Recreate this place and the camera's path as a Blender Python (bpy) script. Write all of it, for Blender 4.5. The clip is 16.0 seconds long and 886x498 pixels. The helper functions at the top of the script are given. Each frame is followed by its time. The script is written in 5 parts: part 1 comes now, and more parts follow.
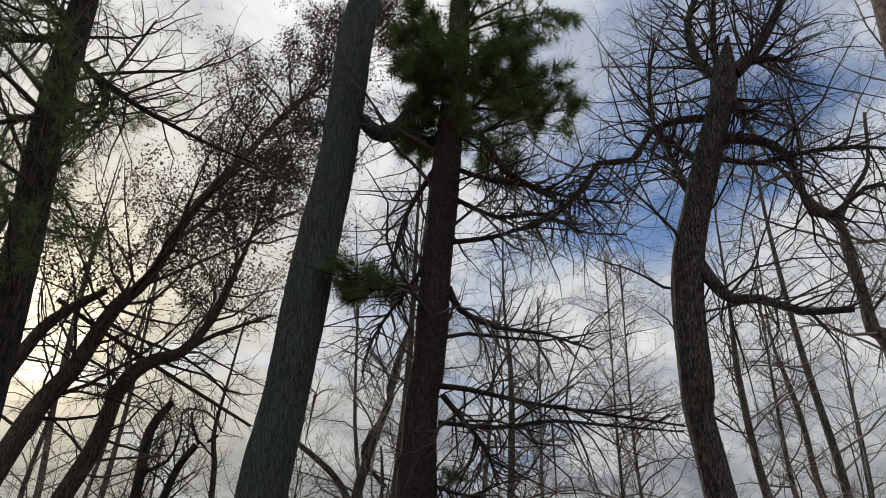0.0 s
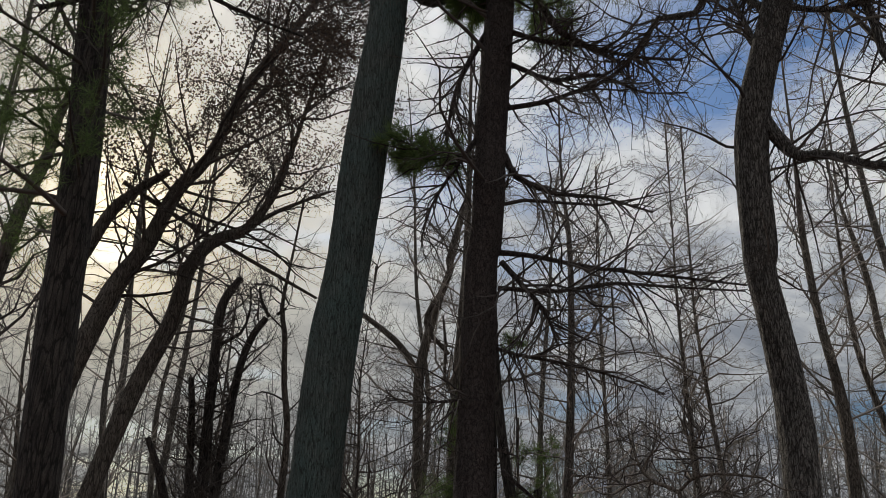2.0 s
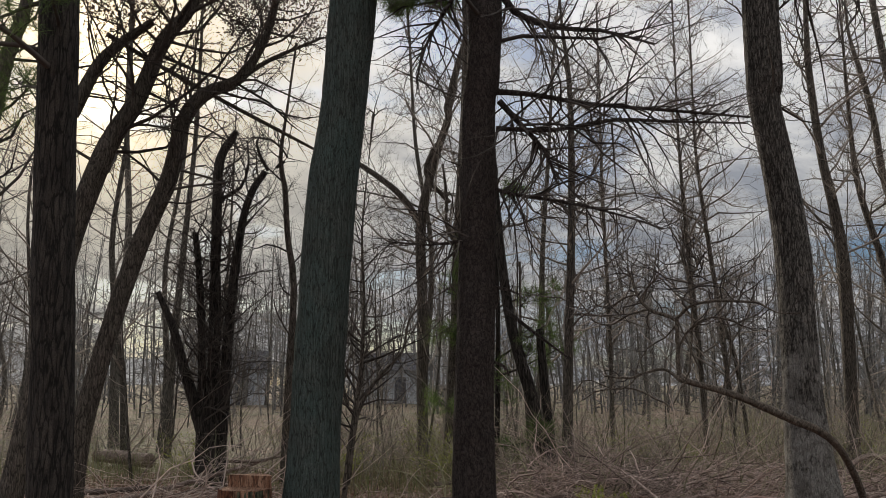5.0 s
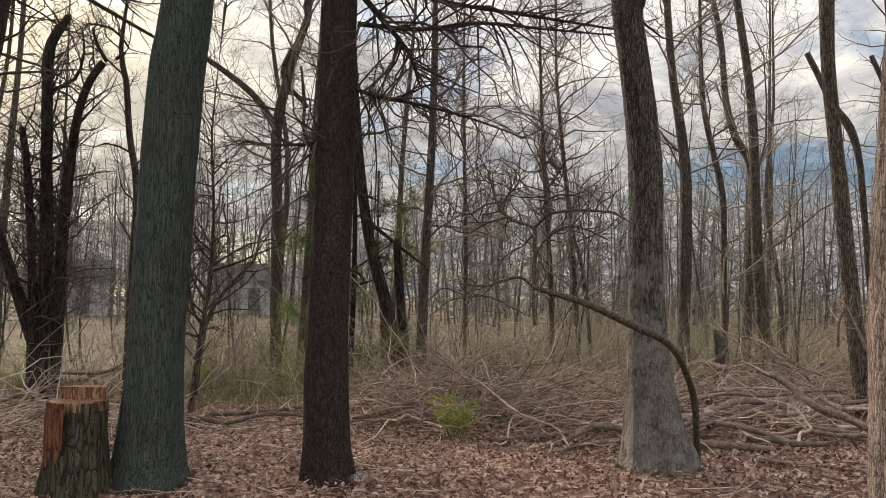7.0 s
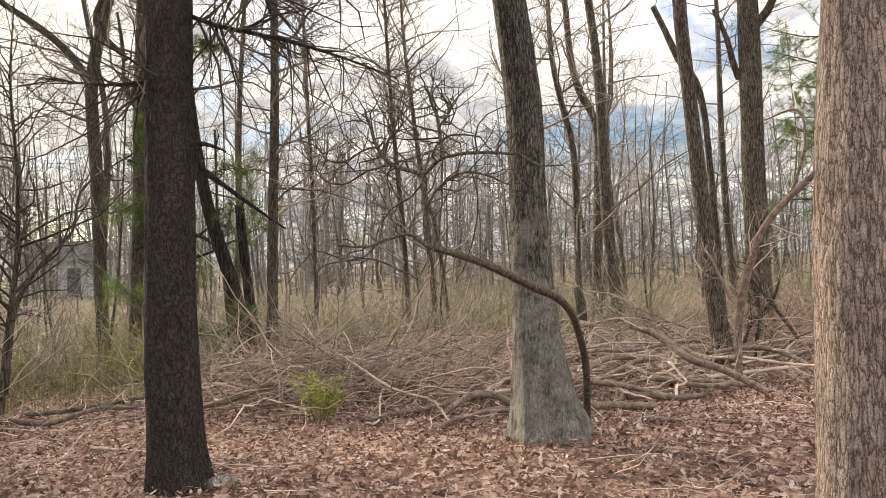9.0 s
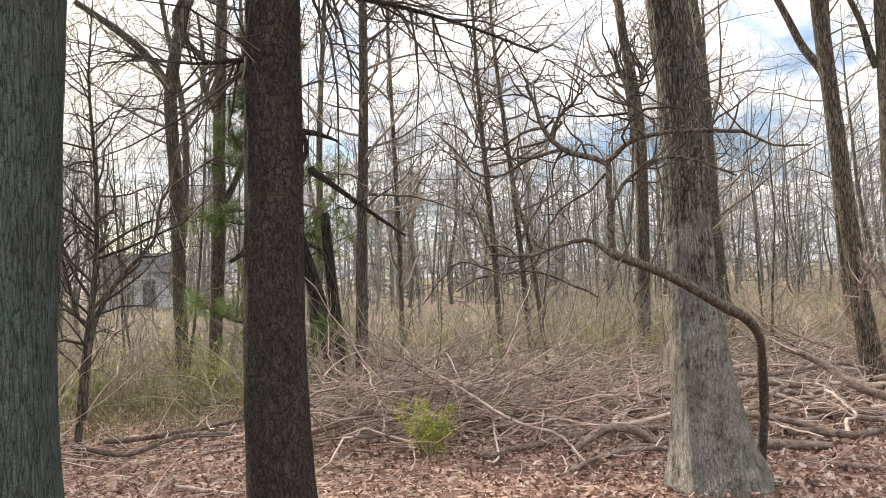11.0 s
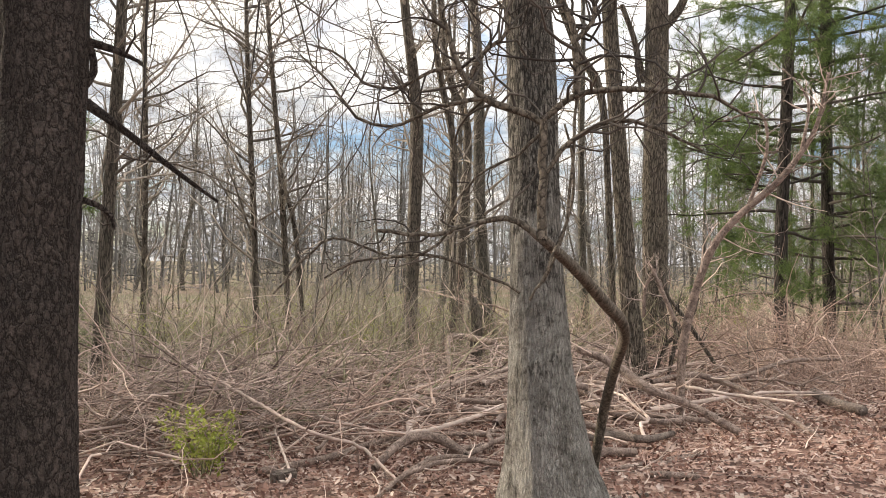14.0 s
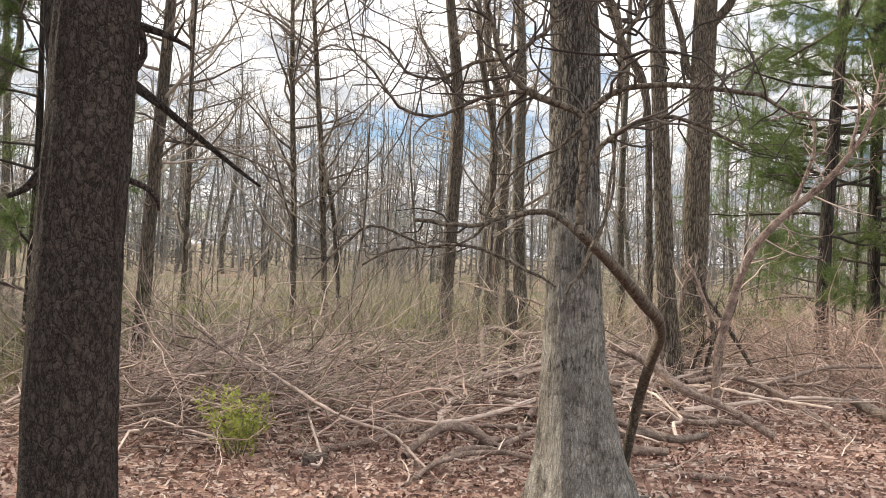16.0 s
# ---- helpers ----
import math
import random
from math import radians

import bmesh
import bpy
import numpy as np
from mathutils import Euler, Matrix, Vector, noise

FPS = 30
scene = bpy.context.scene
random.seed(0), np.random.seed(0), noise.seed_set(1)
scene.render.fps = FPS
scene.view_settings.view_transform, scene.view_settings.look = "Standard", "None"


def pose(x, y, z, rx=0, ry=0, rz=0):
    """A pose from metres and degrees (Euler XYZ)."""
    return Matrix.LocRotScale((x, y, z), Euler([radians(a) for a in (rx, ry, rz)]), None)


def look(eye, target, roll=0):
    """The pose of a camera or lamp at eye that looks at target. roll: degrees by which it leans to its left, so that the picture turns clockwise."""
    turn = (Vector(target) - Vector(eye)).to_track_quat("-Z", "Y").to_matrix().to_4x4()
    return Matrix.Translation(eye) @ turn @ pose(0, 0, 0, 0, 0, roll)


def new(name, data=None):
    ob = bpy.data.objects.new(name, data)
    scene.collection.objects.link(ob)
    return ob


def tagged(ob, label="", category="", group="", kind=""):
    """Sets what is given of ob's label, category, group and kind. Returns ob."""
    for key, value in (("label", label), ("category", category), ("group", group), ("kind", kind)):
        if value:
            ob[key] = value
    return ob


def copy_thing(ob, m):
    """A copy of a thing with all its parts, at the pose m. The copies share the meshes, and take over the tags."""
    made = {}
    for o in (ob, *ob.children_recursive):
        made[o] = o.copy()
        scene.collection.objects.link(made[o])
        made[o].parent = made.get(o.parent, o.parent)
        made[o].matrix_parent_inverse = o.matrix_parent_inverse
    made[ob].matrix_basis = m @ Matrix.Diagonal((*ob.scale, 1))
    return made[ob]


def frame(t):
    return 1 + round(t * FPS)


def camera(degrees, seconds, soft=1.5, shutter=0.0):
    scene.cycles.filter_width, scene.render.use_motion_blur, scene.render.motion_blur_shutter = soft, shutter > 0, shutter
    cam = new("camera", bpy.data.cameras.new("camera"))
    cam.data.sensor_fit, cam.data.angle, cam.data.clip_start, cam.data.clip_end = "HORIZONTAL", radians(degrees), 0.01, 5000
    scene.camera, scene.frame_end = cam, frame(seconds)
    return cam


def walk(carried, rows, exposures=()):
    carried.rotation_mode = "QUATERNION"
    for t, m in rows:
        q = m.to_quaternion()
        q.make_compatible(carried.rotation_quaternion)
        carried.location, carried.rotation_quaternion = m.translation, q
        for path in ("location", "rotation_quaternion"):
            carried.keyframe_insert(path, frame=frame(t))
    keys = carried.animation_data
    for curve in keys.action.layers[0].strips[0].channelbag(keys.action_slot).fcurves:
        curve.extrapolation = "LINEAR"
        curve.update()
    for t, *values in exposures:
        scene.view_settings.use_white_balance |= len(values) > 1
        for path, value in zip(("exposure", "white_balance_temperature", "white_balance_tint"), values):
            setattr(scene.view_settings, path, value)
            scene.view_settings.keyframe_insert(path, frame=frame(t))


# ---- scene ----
cam = camera(57.6, 16.0, soft=0.55)
METRES, EYE, TILT, LEAN, TURN = 3.4, 1.6, 29.0, -2.0, 0.0
ROWS = [
    (0.0, 0.0, 0.0, 0.0, -0.0, 0.0, -0.0),
    (0.5, -0.0006, -0.0003, -0.0032, 2.05, -1.46, 1.16),
    (1.0, -0.0027, 0.005, -0.011, 3.5, -5.42, 0.94),
    (1.5, -0.002, 0.0022, -0.0138, 4.49, -7.4, 1.51),
    (2.0, 0.0007, 0.003, -0.0156, 3.86, -8.83, 2.29),
    (2.5, 0.0035, 0.0043, -0.0204, 4.26, -10.85, 3.88),
    (3.0, 0.0054, 0.0003, -0.0227, 6.43, -12.57, 6.24),
    (5.5, 0.0035, 0.012, -0.0456, 1.22, -20.82, 2.54),
    (6.0, 0.0041, 0.0143, -0.0481, -1.81, -22.46, 0.76),
    (6.5, 0.0054, 0.0298, -0.0593, -3.91, -24.52, -0.46),
    (7.0, 0.004, 0.0622, -0.082, -5.23, -25.66, -1.13),
    (7.5, 0.0107, 0.1114, -0.1074, -7.6, -25.52, -2.61),
    (8.0, 0.0061, 0.1597, -0.1462, -13.11, -27.18, -5.53),
    (10.5, -0.0873, 0.4657, -0.3091, -16.9, -27.65, -2.17),
    (11.0, -0.0934, 0.5421, -0.3433, -12.62, -26.84, -2.12),
    (11.5, -0.1176, 0.5932, -0.3734, -14.38, -26.03, -3.92),
    (12.0, -0.1307, 0.6461, -0.4039, -17.65, -26.17, -3.26),
    (12.5, -0.1279, 0.696, -0.4342, -19.11, -26.29, -3.28),
    (13.0, -0.1324, 0.7401, -0.4596, -22.97, -26.11, -8.01),
    (13.5, -0.1499, 0.7892, -0.4824, -27.64, -25.38, -12.2),
    (14.0, -0.1566, 0.8007, -0.4905, -28.27, -25.33, -13.55),
    (14.5, -0.1586, 0.798, -0.489, -27.31, -25.72, -13.83),
    (15.0, -0.1593, 0.7989, -0.4893, -26.62, -25.64, -14.35),
    (15.5, -0.1592, 0.7973, -0.4894, -25.5, -25.92, -14.26),
    (16.0, -0.1588, 0.7975, -0.4901, -24.97, -26.7, -14.15),
]
EXPOSURES = [(0.0, -0.85, 6450, 8), (1.5, -0.95, 6400, 8), (3.0, -0.95, 6450, 9), (5.5, -0.5, 6750, 10), (6.5, -0.2, 6950, 10), (8.0, 0.38, 7800, 11), (10.5, 0.92, 6950, 10), (12.5, 0.75, 7250, 10), (16.0, 0.9, 7050, 10)]
walk(cam, [(t, pose(0, 0, EYE, TILT, LEAN, TURN) @ pose(METRES * x, METRES * y, METRES * z, 90 + pitch, roll, yaw)) for t, x, y, z, yaw, pitch, roll in ROWS], EXPOSURES)

# ---- light: a veiled low sun ahead to the side, broken cloud above ----
SUN_AZ, SUN_EL = radians(-29), radians(20)
SUN_DIR = Vector((math.sin(SUN_AZ) * math.cos(SUN_EL), math.cos(SUN_AZ) * math.cos(SUN_EL), math.sin(SUN_EL)))


def node(tree, kind, at=None, **values):
    n = tree.nodes.new(kind)
    for key, value in (at or {}).items():
        n.inputs[key].default_value = value
    for key, value in values.items():
        setattr(n, key, value)
    return n


def link(tree, a, b):
    tree.links.new(a, b)


def ramp(tree, source, stops):
    n = tree.nodes.new("ShaderNodeValToRGB")
    e = n.color_ramp.elements
    while len(e) < len(stops):
        e.new(0.5)
    for el, (p, c) in zip(e, stops):
        el.position, el.color = p, (*c, 1) if len(c) == 3 else c
    link(tree, source, n.inputs[0])
    return n.outputs[0]


def maths(tree, op, a, b=None, clamp=False):
    n = tree.nodes.new("ShaderNodeMath")
    n.operation, n.use_clamp = op, clamp
    for i, v in enumerate((a, b)):
        if v is None:
            continue
        if isinstance(v, (int, float)):
            n.inputs[i].default_value = v
        else:
            link(tree, v, n.inputs[i])
    return n.outputs[0]


def mix(tree, fac, a, b, blend="MIX"):
    n = tree.nodes.new("ShaderNodeMix")
    n.data_type, n.blend_type, n.clamp_factor = "RGBA", blend, True
    for i, v in ((0, fac), (6, a), (7, b)):
        if isinstance(v, (int, float)):
            n.inputs[i].default_value = v
        elif isinstance(v, tuple):
            n.inputs[i].default_value = (*v, 1)
        else:
            link(tree, v, n.inputs[i])
    return n.outputs[2]


world = bpy.data.worlds.new("sky")
scene.world = world
world.use_nodes = True
wt = world.node_tree
wt.nodes.clear()
w_out = node(wt, "ShaderNodeOutputWorld")
w_bg = node(wt, "ShaderNodeBackground", {"Strength": 0.15})
sky = node(wt, "ShaderNodeTexSky", sky_type="NISHITA", sun_disc=False, sun_elevation=SUN_EL, sun_rotation=SUN_AZ)
coord = node(wt, "ShaderNodeTexCoord")
sep = node(wt, "ShaderNodeSeparateXYZ")
link(wt, coord.outputs["Generated"], sep.inputs[0])
lift = maths(wt, "ADD", maths(wt, "MAXIMUM", sep.outputs[2], 0.0), 0.16)
flat = node(wt, "ShaderNodeCombineXYZ")
link(wt, maths(wt, "DIVIDE", sep.outputs[0], lift), flat.inputs[0])
link(wt, maths(wt, "DIVIDE", sep.outputs[1], lift), flat.inputs[1])
clouds = node(wt, "ShaderNodeTexNoise", {"Scale": 1.15, "Detail": 7.0, "Roughness": 0.55, "Distortion": 0.35})
puffs = node(wt, "ShaderNodeTexNoise", {"Scale": 3.2, "Detail": 6.0, "Roughness": 0.6, "Distortion": 0.6})
drift = node(wt, "ShaderNodeVectorMath", operation="ADD")
drift.inputs[1].default_value = (0.55, 0.2, 0.0)
link(wt, flat.outputs[0], drift.inputs[0])
link(wt, drift.outputs[0], clouds.inputs["Vector"])
link(wt, drift.outputs[0], puffs.inputs["Vector"])
cover = ramp(wt, clouds.outputs["Fac"], [(0.34, (0, 0, 0)), (0.48, (1, 1, 1))])
toward = node(wt, "ShaderNodeVectorMath", operation="DOT_PRODUCT")
link(wt, coord.outputs["Generated"], toward.inputs[0])
toward.inputs[1].default_value = SUN_DIR
near_sun = maths(wt, "POWER", maths(wt, "MAXIMUM", toward.outputs["Value"], 0.0), 22.0)
glow = maths(wt, "POWER", maths(wt, "MAXIMUM", toward.outputs["Value"], 0.0), 260.0)
body = mix(wt, ramp(wt, puffs.outputs["Fac"], [(0.36, (0, 0, 0)), (0.62, (1, 1, 1))]), (6.2, 6.6, 7.5), (13.6, 13.5, 13.4))
lit = mix(wt, near_sun, body, (15.0, 13.4, 10.6))
lit = mix(wt, glow, lit, (40.0, 34.0, 24.0))
blue = mix(wt, 1.0, sky.outputs[0], (1.0, 1.22, 1.55), "MULTIPLY")
both = mix(wt, cover, blue, lit)
# a cloudy sky is about a third as bright at the horizon as high up
both = mix(wt, 1.0, both, ramp(wt, sep.outputs[2], [(0.0, (0.3, 0.31, 0.33)), (0.2, (0.41, 0.42, 0.43)), (0.45, (0.84, 0.84, 0.84)), (0.75, (1, 1, 1))]), "MULTIPLY")
link(wt, both, w_bg.inputs["Color"])
link(wt, w_bg.outputs[0], w_out.inputs[0])

sun = new("sun", bpy.data.lights.new("sun", "SUN"))
sun.data.energy, sun.data.angle, sun.data.color = 5.0, radians(6), (1.0, 0.9, 0.76)
sun.matrix_world = look(SUN_DIR * 50, (0, 0, 0))


# ---- materials ----
def material(name, rough=0.9):
    m = bpy.data.materials.new(name)
    m.use_nodes = True
    t = m.node_tree
    b = t.nodes["Principled BSDF"]
    b.inputs["Roughness"].default_value = rough
    b.inputs["Specular IOR Level"].default_value = 0.25
    return m, t, b


def bark(name, dark, light, scale=1.0, relief=0.5, patch=None, patch_at=None, tint=None, tint_amount=0.5, stretch=3.2, across=22.0, crack=0.1, bend=0.5, flake=0.2):
    """Cracked or furrowed bark: warped plates with dark joints, flakes, and blotches of lichen or algae."""
    m, t, b = material(name, 0.92)
    c = node(t, "ShaderNodeTexCoord")
    mp = node(t, "ShaderNodeMapping")
    mp.inputs["Scale"].default_value = (across * scale, across * scale, stretch * scale)
    link(t, c.outputs["Object"], mp.inputs[0])
    warp = node(t, "ShaderNodeTexNoise", {"Scale": 0.9, "Detail": 4.0, "Roughness": 0.65})
    link(t, mp.outputs[0], warp.inputs["Vector"])
    bent = node(t, "ShaderNodeVectorMath", operation="MULTIPLY_ADD")
    link(t, warp.outputs["Color"], bent.inputs[0])
    bent.inputs[1].default_value = (bend * 2.4, bend * 2.4, bend * 2.4)
    link(t, mp.outputs[0], bent.inputs[2])
    ridge = node(t, "ShaderNodeTexNoise", {"Scale": 1.0, "Detail": 5.0, "Roughness": 0.6, "Distortion": 0.8})
    link(t, mp.outputs[0], ridge.inputs["Vector"])
    plates = node(t, "ShaderNodeTexVoronoi", {"Scale": 1.1, "Randomness": 1.0}, feature="DISTANCE_TO_EDGE")
    link(t, bent.outputs[0], plates.inputs["Vector"])
    flakes = node(t, "ShaderNodeTexVoronoi", {"Scale": 2.7, "Randomness": 1.0})
    link(t, bent.outputs[0], flakes.inputs["Vector"])
    blot = node(t, "ShaderNodeTexNoise", {"Scale": 2.6, "Detail": 6.0, "Roughness": 0.65})
    link(t, c.outputs["Object"], blot.inputs["Vector"])
    fine = node(t, "ShaderNodeTexNoise", {"Scale": 110.0, "Detail": 4.0, "Roughness": 0.75})
    link(t, c.outputs["Object"], fine.inputs["Vector"])
    col = mix(t, ramp(t, ridge.outputs["Fac"], [(0.38, (0, 0, 0)), (0.6, (1, 1, 1))]), dark, light)
    tone = node(t, "ShaderNodeSeparateColor")
    link(t, flakes.outputs["Color"], tone.inputs[0])
    col = mix(t, maths(t, "MULTIPLY", tone.outputs[0], flake), col, tuple(v * 1.15 for v in light))
    if tint:
        col = mix(t, maths(t, "MULTIPLY", ramp(t, blot.outputs["Fac"], [(0.38, (0, 0, 0)), (0.66, (1, 1, 1))]), tint_amount), col, tint)
    joint = ramp(t, plates.outputs["Distance"], [(0.0, (0.92, 0.92, 0.92)), (crack * 0.45, (0.7, 0.7, 0.7)), (crack, (0, 0, 0))])
    if patch:
        s = node(t, "ShaderNodeSeparateXYZ")
        link(t, c.outputs["Object"], s.inputs[0])
        rag = node(t, "ShaderNodeTexNoise", {"Scale": 7.0, "Detail": 7.0, "Roughness": 0.75})
        link(t, c.outputs["Object"], rag.inputs["Vector"])
        edge = maths(t, "ADD", s.outputs[2], maths(t, "MULTIPLY", maths(t, "SUBTRACT", blot.outputs["Fac"], 0.5), 5.0))
        edge = maths(t, "ADD", edge, maths(t, "MULTIPLY", maths(t, "SUBTRACT", rag.outputs["Fac"], 0.5), 5.0))
        zone = ramp(t, maths(t, "MULTIPLY", edge, 0.25), [(patch_at * 0.25 - 0.09, (1, 1, 1)), (patch_at * 0.25 + 0.09, (0, 0, 0))])
        speck = ramp(t, fine.outputs["Fac"], [(0.4, (0.15, 0.15, 0.15)), (0.55, (1, 1, 1))])
        cloud = ramp(t, rag.outputs["Fac"], [(0.4, (0.08, 0.08, 0.08)), (0.56, (1, 1, 1))])
        cover_by = maths(t, "MULTIPLY", maths(t, "MULTIPLY", zone, speck), cloud)
        joint = maths(t, "MULTIPLY", joint, maths(t, "SUBTRACT", 1.0, maths(t, "MULTIPLY", zone, 0.75)))
        col = mix(t, cover_by, col, patch)
    col = mix(t, joint, col, tuple(v * 0.3 for v in dark))
    col = mix(t, ramp(t, fine.outputs["Fac"], [(0.42, (0, 0, 0)), (0.66, (0.75, 0.75, 0.75))]), col, tuple(v * 0.5 for v in dark))
    link(t, col, b.inputs["Base Color"])
    h = maths(t, "ADD", maths(t, "MULTIPLY", ridge.outputs["Fac"], 0.5), maths(t, "MULTIPLY", maths(t, "MINIMUM", plates.outputs["Distance"], 0.22), 2.4))
    h = maths(t, "ADD", h, maths(t, "MULTIPLY", tone.outputs[0], 0.18))
    h = maths(t, "ADD", h, maths(t, "MULTIPLY", fine.outputs["Fac"], 0.3))
    bump = node(t, "ShaderNodeBump", {"Strength": relief, "Distance": 0.05})
    link(t, h, bump.inputs["Height"])
    link(t, bump.outputs[0], b.inputs["Normal"])
    return m


def twig_material(name, dark, light, scale=9.0):
    m, t, b = material(name, 0.85)
    c = node(t, "ShaderNodeTexCoord")
    n = node(t, "ShaderNodeTexNoise", {"Scale": scale, "Detail": 5.0, "Roughness": 0.65})
    link(t, c.outputs["Object"], n.inputs["Vector"])
    g = node(t, "ShaderNodeNewGeometry")
    f = maths(t, "ADD", maths(t, "MULTIPLY", n.outputs["Fac"], 0.7), maths(t, "MULTIPLY", g.outputs["Random Per Island"], 0.45))
    col = mix(t, ramp(t, f, [(0.3, (0, 0, 0)), (0.8, (1, 1, 1))]), dark, light)
    link(t, col, b.inputs["Base Color"])
    bump = node(t, "ShaderNodeBump", {"Strength": 0.5, "Distance": 0.01})
    link(t, n.outputs["Fac"], bump.inputs["Height"])
    link(t, bump.outputs[0], b.inputs["Normal"])
    return m


def leaf_material(name, stops, through_light=0.25):
    m, t, b = material(name, 0.75)
    g = node(t, "ShaderNodeNewGeometry")
    c = node(t, "ShaderNodeTexCoord")
    n = node(t, "ShaderNodeTexNoise", {"Scale": 35.0, "Detail": 3.0})
    link(t, c.outputs["Object"], n.inputs["Vector"])
    col = ramp(t, g.outputs["Random Per Island"], stops)
    col = mix(t, maths(t, "MULTIPLY", n.outputs["Fac"], 0.5), col, (0.06, 0.04, 0.03))
    link(t, col, b.inputs["Base Color"])
    tr = node(t, "ShaderNodeBsdfTranslucent")
    link(t, col, tr.inputs["Color"])
    ms = node(t, "ShaderNodeMixShader", {0: through_light})
    link(t, b.outputs[0], ms.inputs[1])
    link(t, tr.outputs[0], ms.inputs[2])
    link(t, ms.outputs[0], t.nodes["Material Output"].inputs[0])
    return m


def ground_material():
    m, t, b = material("leaf_litter_soil", 0.95)
    c = node(t, "ShaderNodeTexCoord")
    leaf = node(t, "ShaderNodeTexVoronoi", {"Scale": 19.0, "Randomness": 1.0})
    warp = node(t, "ShaderNodeTexNoise", {"Scale": 14.0, "Detail": 3.0})
    link(t, c.outputs["Object"], warp.inputs["Vector"])
    bent = mix(t, 0.12, c.outputs["Object"], warp.outputs["Color"])
    link(t, bent, leaf.inputs["Vector"])
    tone = node(t, "ShaderNodeSeparateColor")
    link(t, leaf.outputs["Color"], tone.inputs[0])
    col = ramp(t, tone.outputs[0], [(0.0, (0.045, 0.026, 0.021)), (0.35, (0.14, 0.078, 0.062)), (0.7, (0.28, 0.178, 0.145)), (1.0, (0.46, 0.35, 0.3))])
    wide = node(t, "ShaderNodeTexNoise", {"Scale": 0.55, "Detail": 6.0, "Roughness": 0.6})
    link(t, c.outputs["Object"], wide.inputs["Vector"])
    col = mix(t, ramp(t, wide.outputs["Fac"], [(0.5, (0, 0, 0)), (0.72, (0.7, 0.7, 0.7))]), col, (0.085, 0.06, 0.045))
    green = node(t, "ShaderNodeTexNoise", {"Scale": 0.16, "Detail": 6.0, "Roughness": 0.7})
    link(t, c.outputs["Object"], green.inputs["Vector"])
    s = node(t, "ShaderNodeSeparateXYZ")
    link(t, c.outputs["Object"], s.inputs[0])
    far = ramp(t, maths(t, "MULTIPLY", s.outputs[1], 0.02), [(0.2, (0, 0, 0)), (0.28, (1, 1, 1))])
    col = mix(t, maths(t, "MULTIPLY", far, ramp(t, green.outputs["Fac"], [(0.42, (0.25, 0.25, 0.25)), (0.58, (0.8, 0.8, 0.8))])), col, (0.1, 0.112, 0.052))
    link(t, col, b.inputs["Base Color"])
    bump = node(t, "ShaderNodeBump", {"Strength": 0.9, "Distance": 0.03})
    link(t, leaf.outputs["Distance"], bump.inputs["Height"])
    link(t, bump.outputs[0], b.inputs["Normal"])
    return m


BARK_GREEN = bark("greenish_grey_bark", (0.05, 0.057, 0.05), (0.125, 0.142, 0.128), 1.0, 0.7, tint=(0.085, 0.14, 0.128), tint_amount=0.7, stretch=5.0, across=48.0, crack=0.07, bend=0.5)
BARK_DARK = bark("dark_flaky_bark", (0.055, 0.041, 0.036), (0.12, 0.094, 0.084), 1.0, 1.0, tint=(0.115, 0.1, 0.094), tint_amount=0.5, stretch=17.0, across=32.0, crack=0.085, bend=1.0, flake=0.3)
BARK_GREY = bark("grey_furrowed_bark", (0.06, 0.052, 0.046), (0.34, 0.313, 0.28), 1.0, 1.0, patch=(0.68, 0.66, 0.62), patch_at=1.6, tint=(0.2, 0.188, 0.17), tint_amount=0.35, stretch=8.0, across=50.0, crack=0.14, bend=0.6)
BARK_TAN = bark("tan_ridged_bark", (0.3, 0.215, 0.185), (0.66, 0.52, 0.46), 1.0, 1.0, tint=(0.62, 0.54, 0.5), tint_amount=0.75, stretch=9.0, across=44.0, crack=0.08, bend=0.7)
BARK_BLACK = bark("blackish_pine_bark", (0.022, 0.019, 0.017), (0.085, 0.072, 0.062), 1.0, 0.7)
BARK_BROWN = bark("grey_brown_bark", (0.065, 0.054, 0.046), (0.22, 0.184, 0.156), 1.0, 0.7, tint=(0.165, 0.157, 0.118), tint_amount=0.4, stretch=6.0, across=36.0, crack=0.1)
BARK_OAK = bark("pale_oak_bark", (0.09, 0.073, 0.06), (0.38, 0.32, 0.265), 1.0, 1.0, tint=(0.27, 0.26, 0.18), tint_amount=0.4, stretch=6.0, across=40.0, crack=0.13, bend=0.6)
BARK_SMOOTH = bark("smooth_sapling_bark", (0.085, 0.07, 0.055), (0.19, 0.16, 0.13), 1.6, 0.3, stretch=14.0)
BARK_FAR = bark("pale_grey_brown_bark", (0.065, 0.058, 0.05), (0.2, 0.18, 0.156), 1.0, 0.5, tint=(0.145, 0.145, 0.115), tint_amount=0.4, stretch=5.0, across=30.0)
TWIG_DARK = twig_material("dark_twigs", (0.03, 0.025, 0.022), (0.1, 0.085, 0.075))
TWIG_GREY = twig_material("grey_twigs", (0.08, 0.07, 0.062), (0.37, 0.325, 0.28))
# cool grey tint puts the haze of distance into the twig colour
TWIG_FAR = twig_material("far_haze_grey_twigs", (0.06, 0.058, 0.056), (0.22, 0.21, 0.2), 0.6)
# brush tones range wide: dark ends imitate shaded gaps, pale ends highlights
TWIG_PALE = twig_material("pale_dead_twigs", (0.11, 0.08, 0.07), (0.7, 0.57, 0.5))
TWIG_DEAD = twig_material("weathered_brush_twigs", (0.07, 0.048, 0.042), (0.62, 0.49, 0.43))
TWIG_RED = twig_material("reddish_brush_twigs", (0.1, 0.064, 0.052), (0.58, 0.43, 0.36))
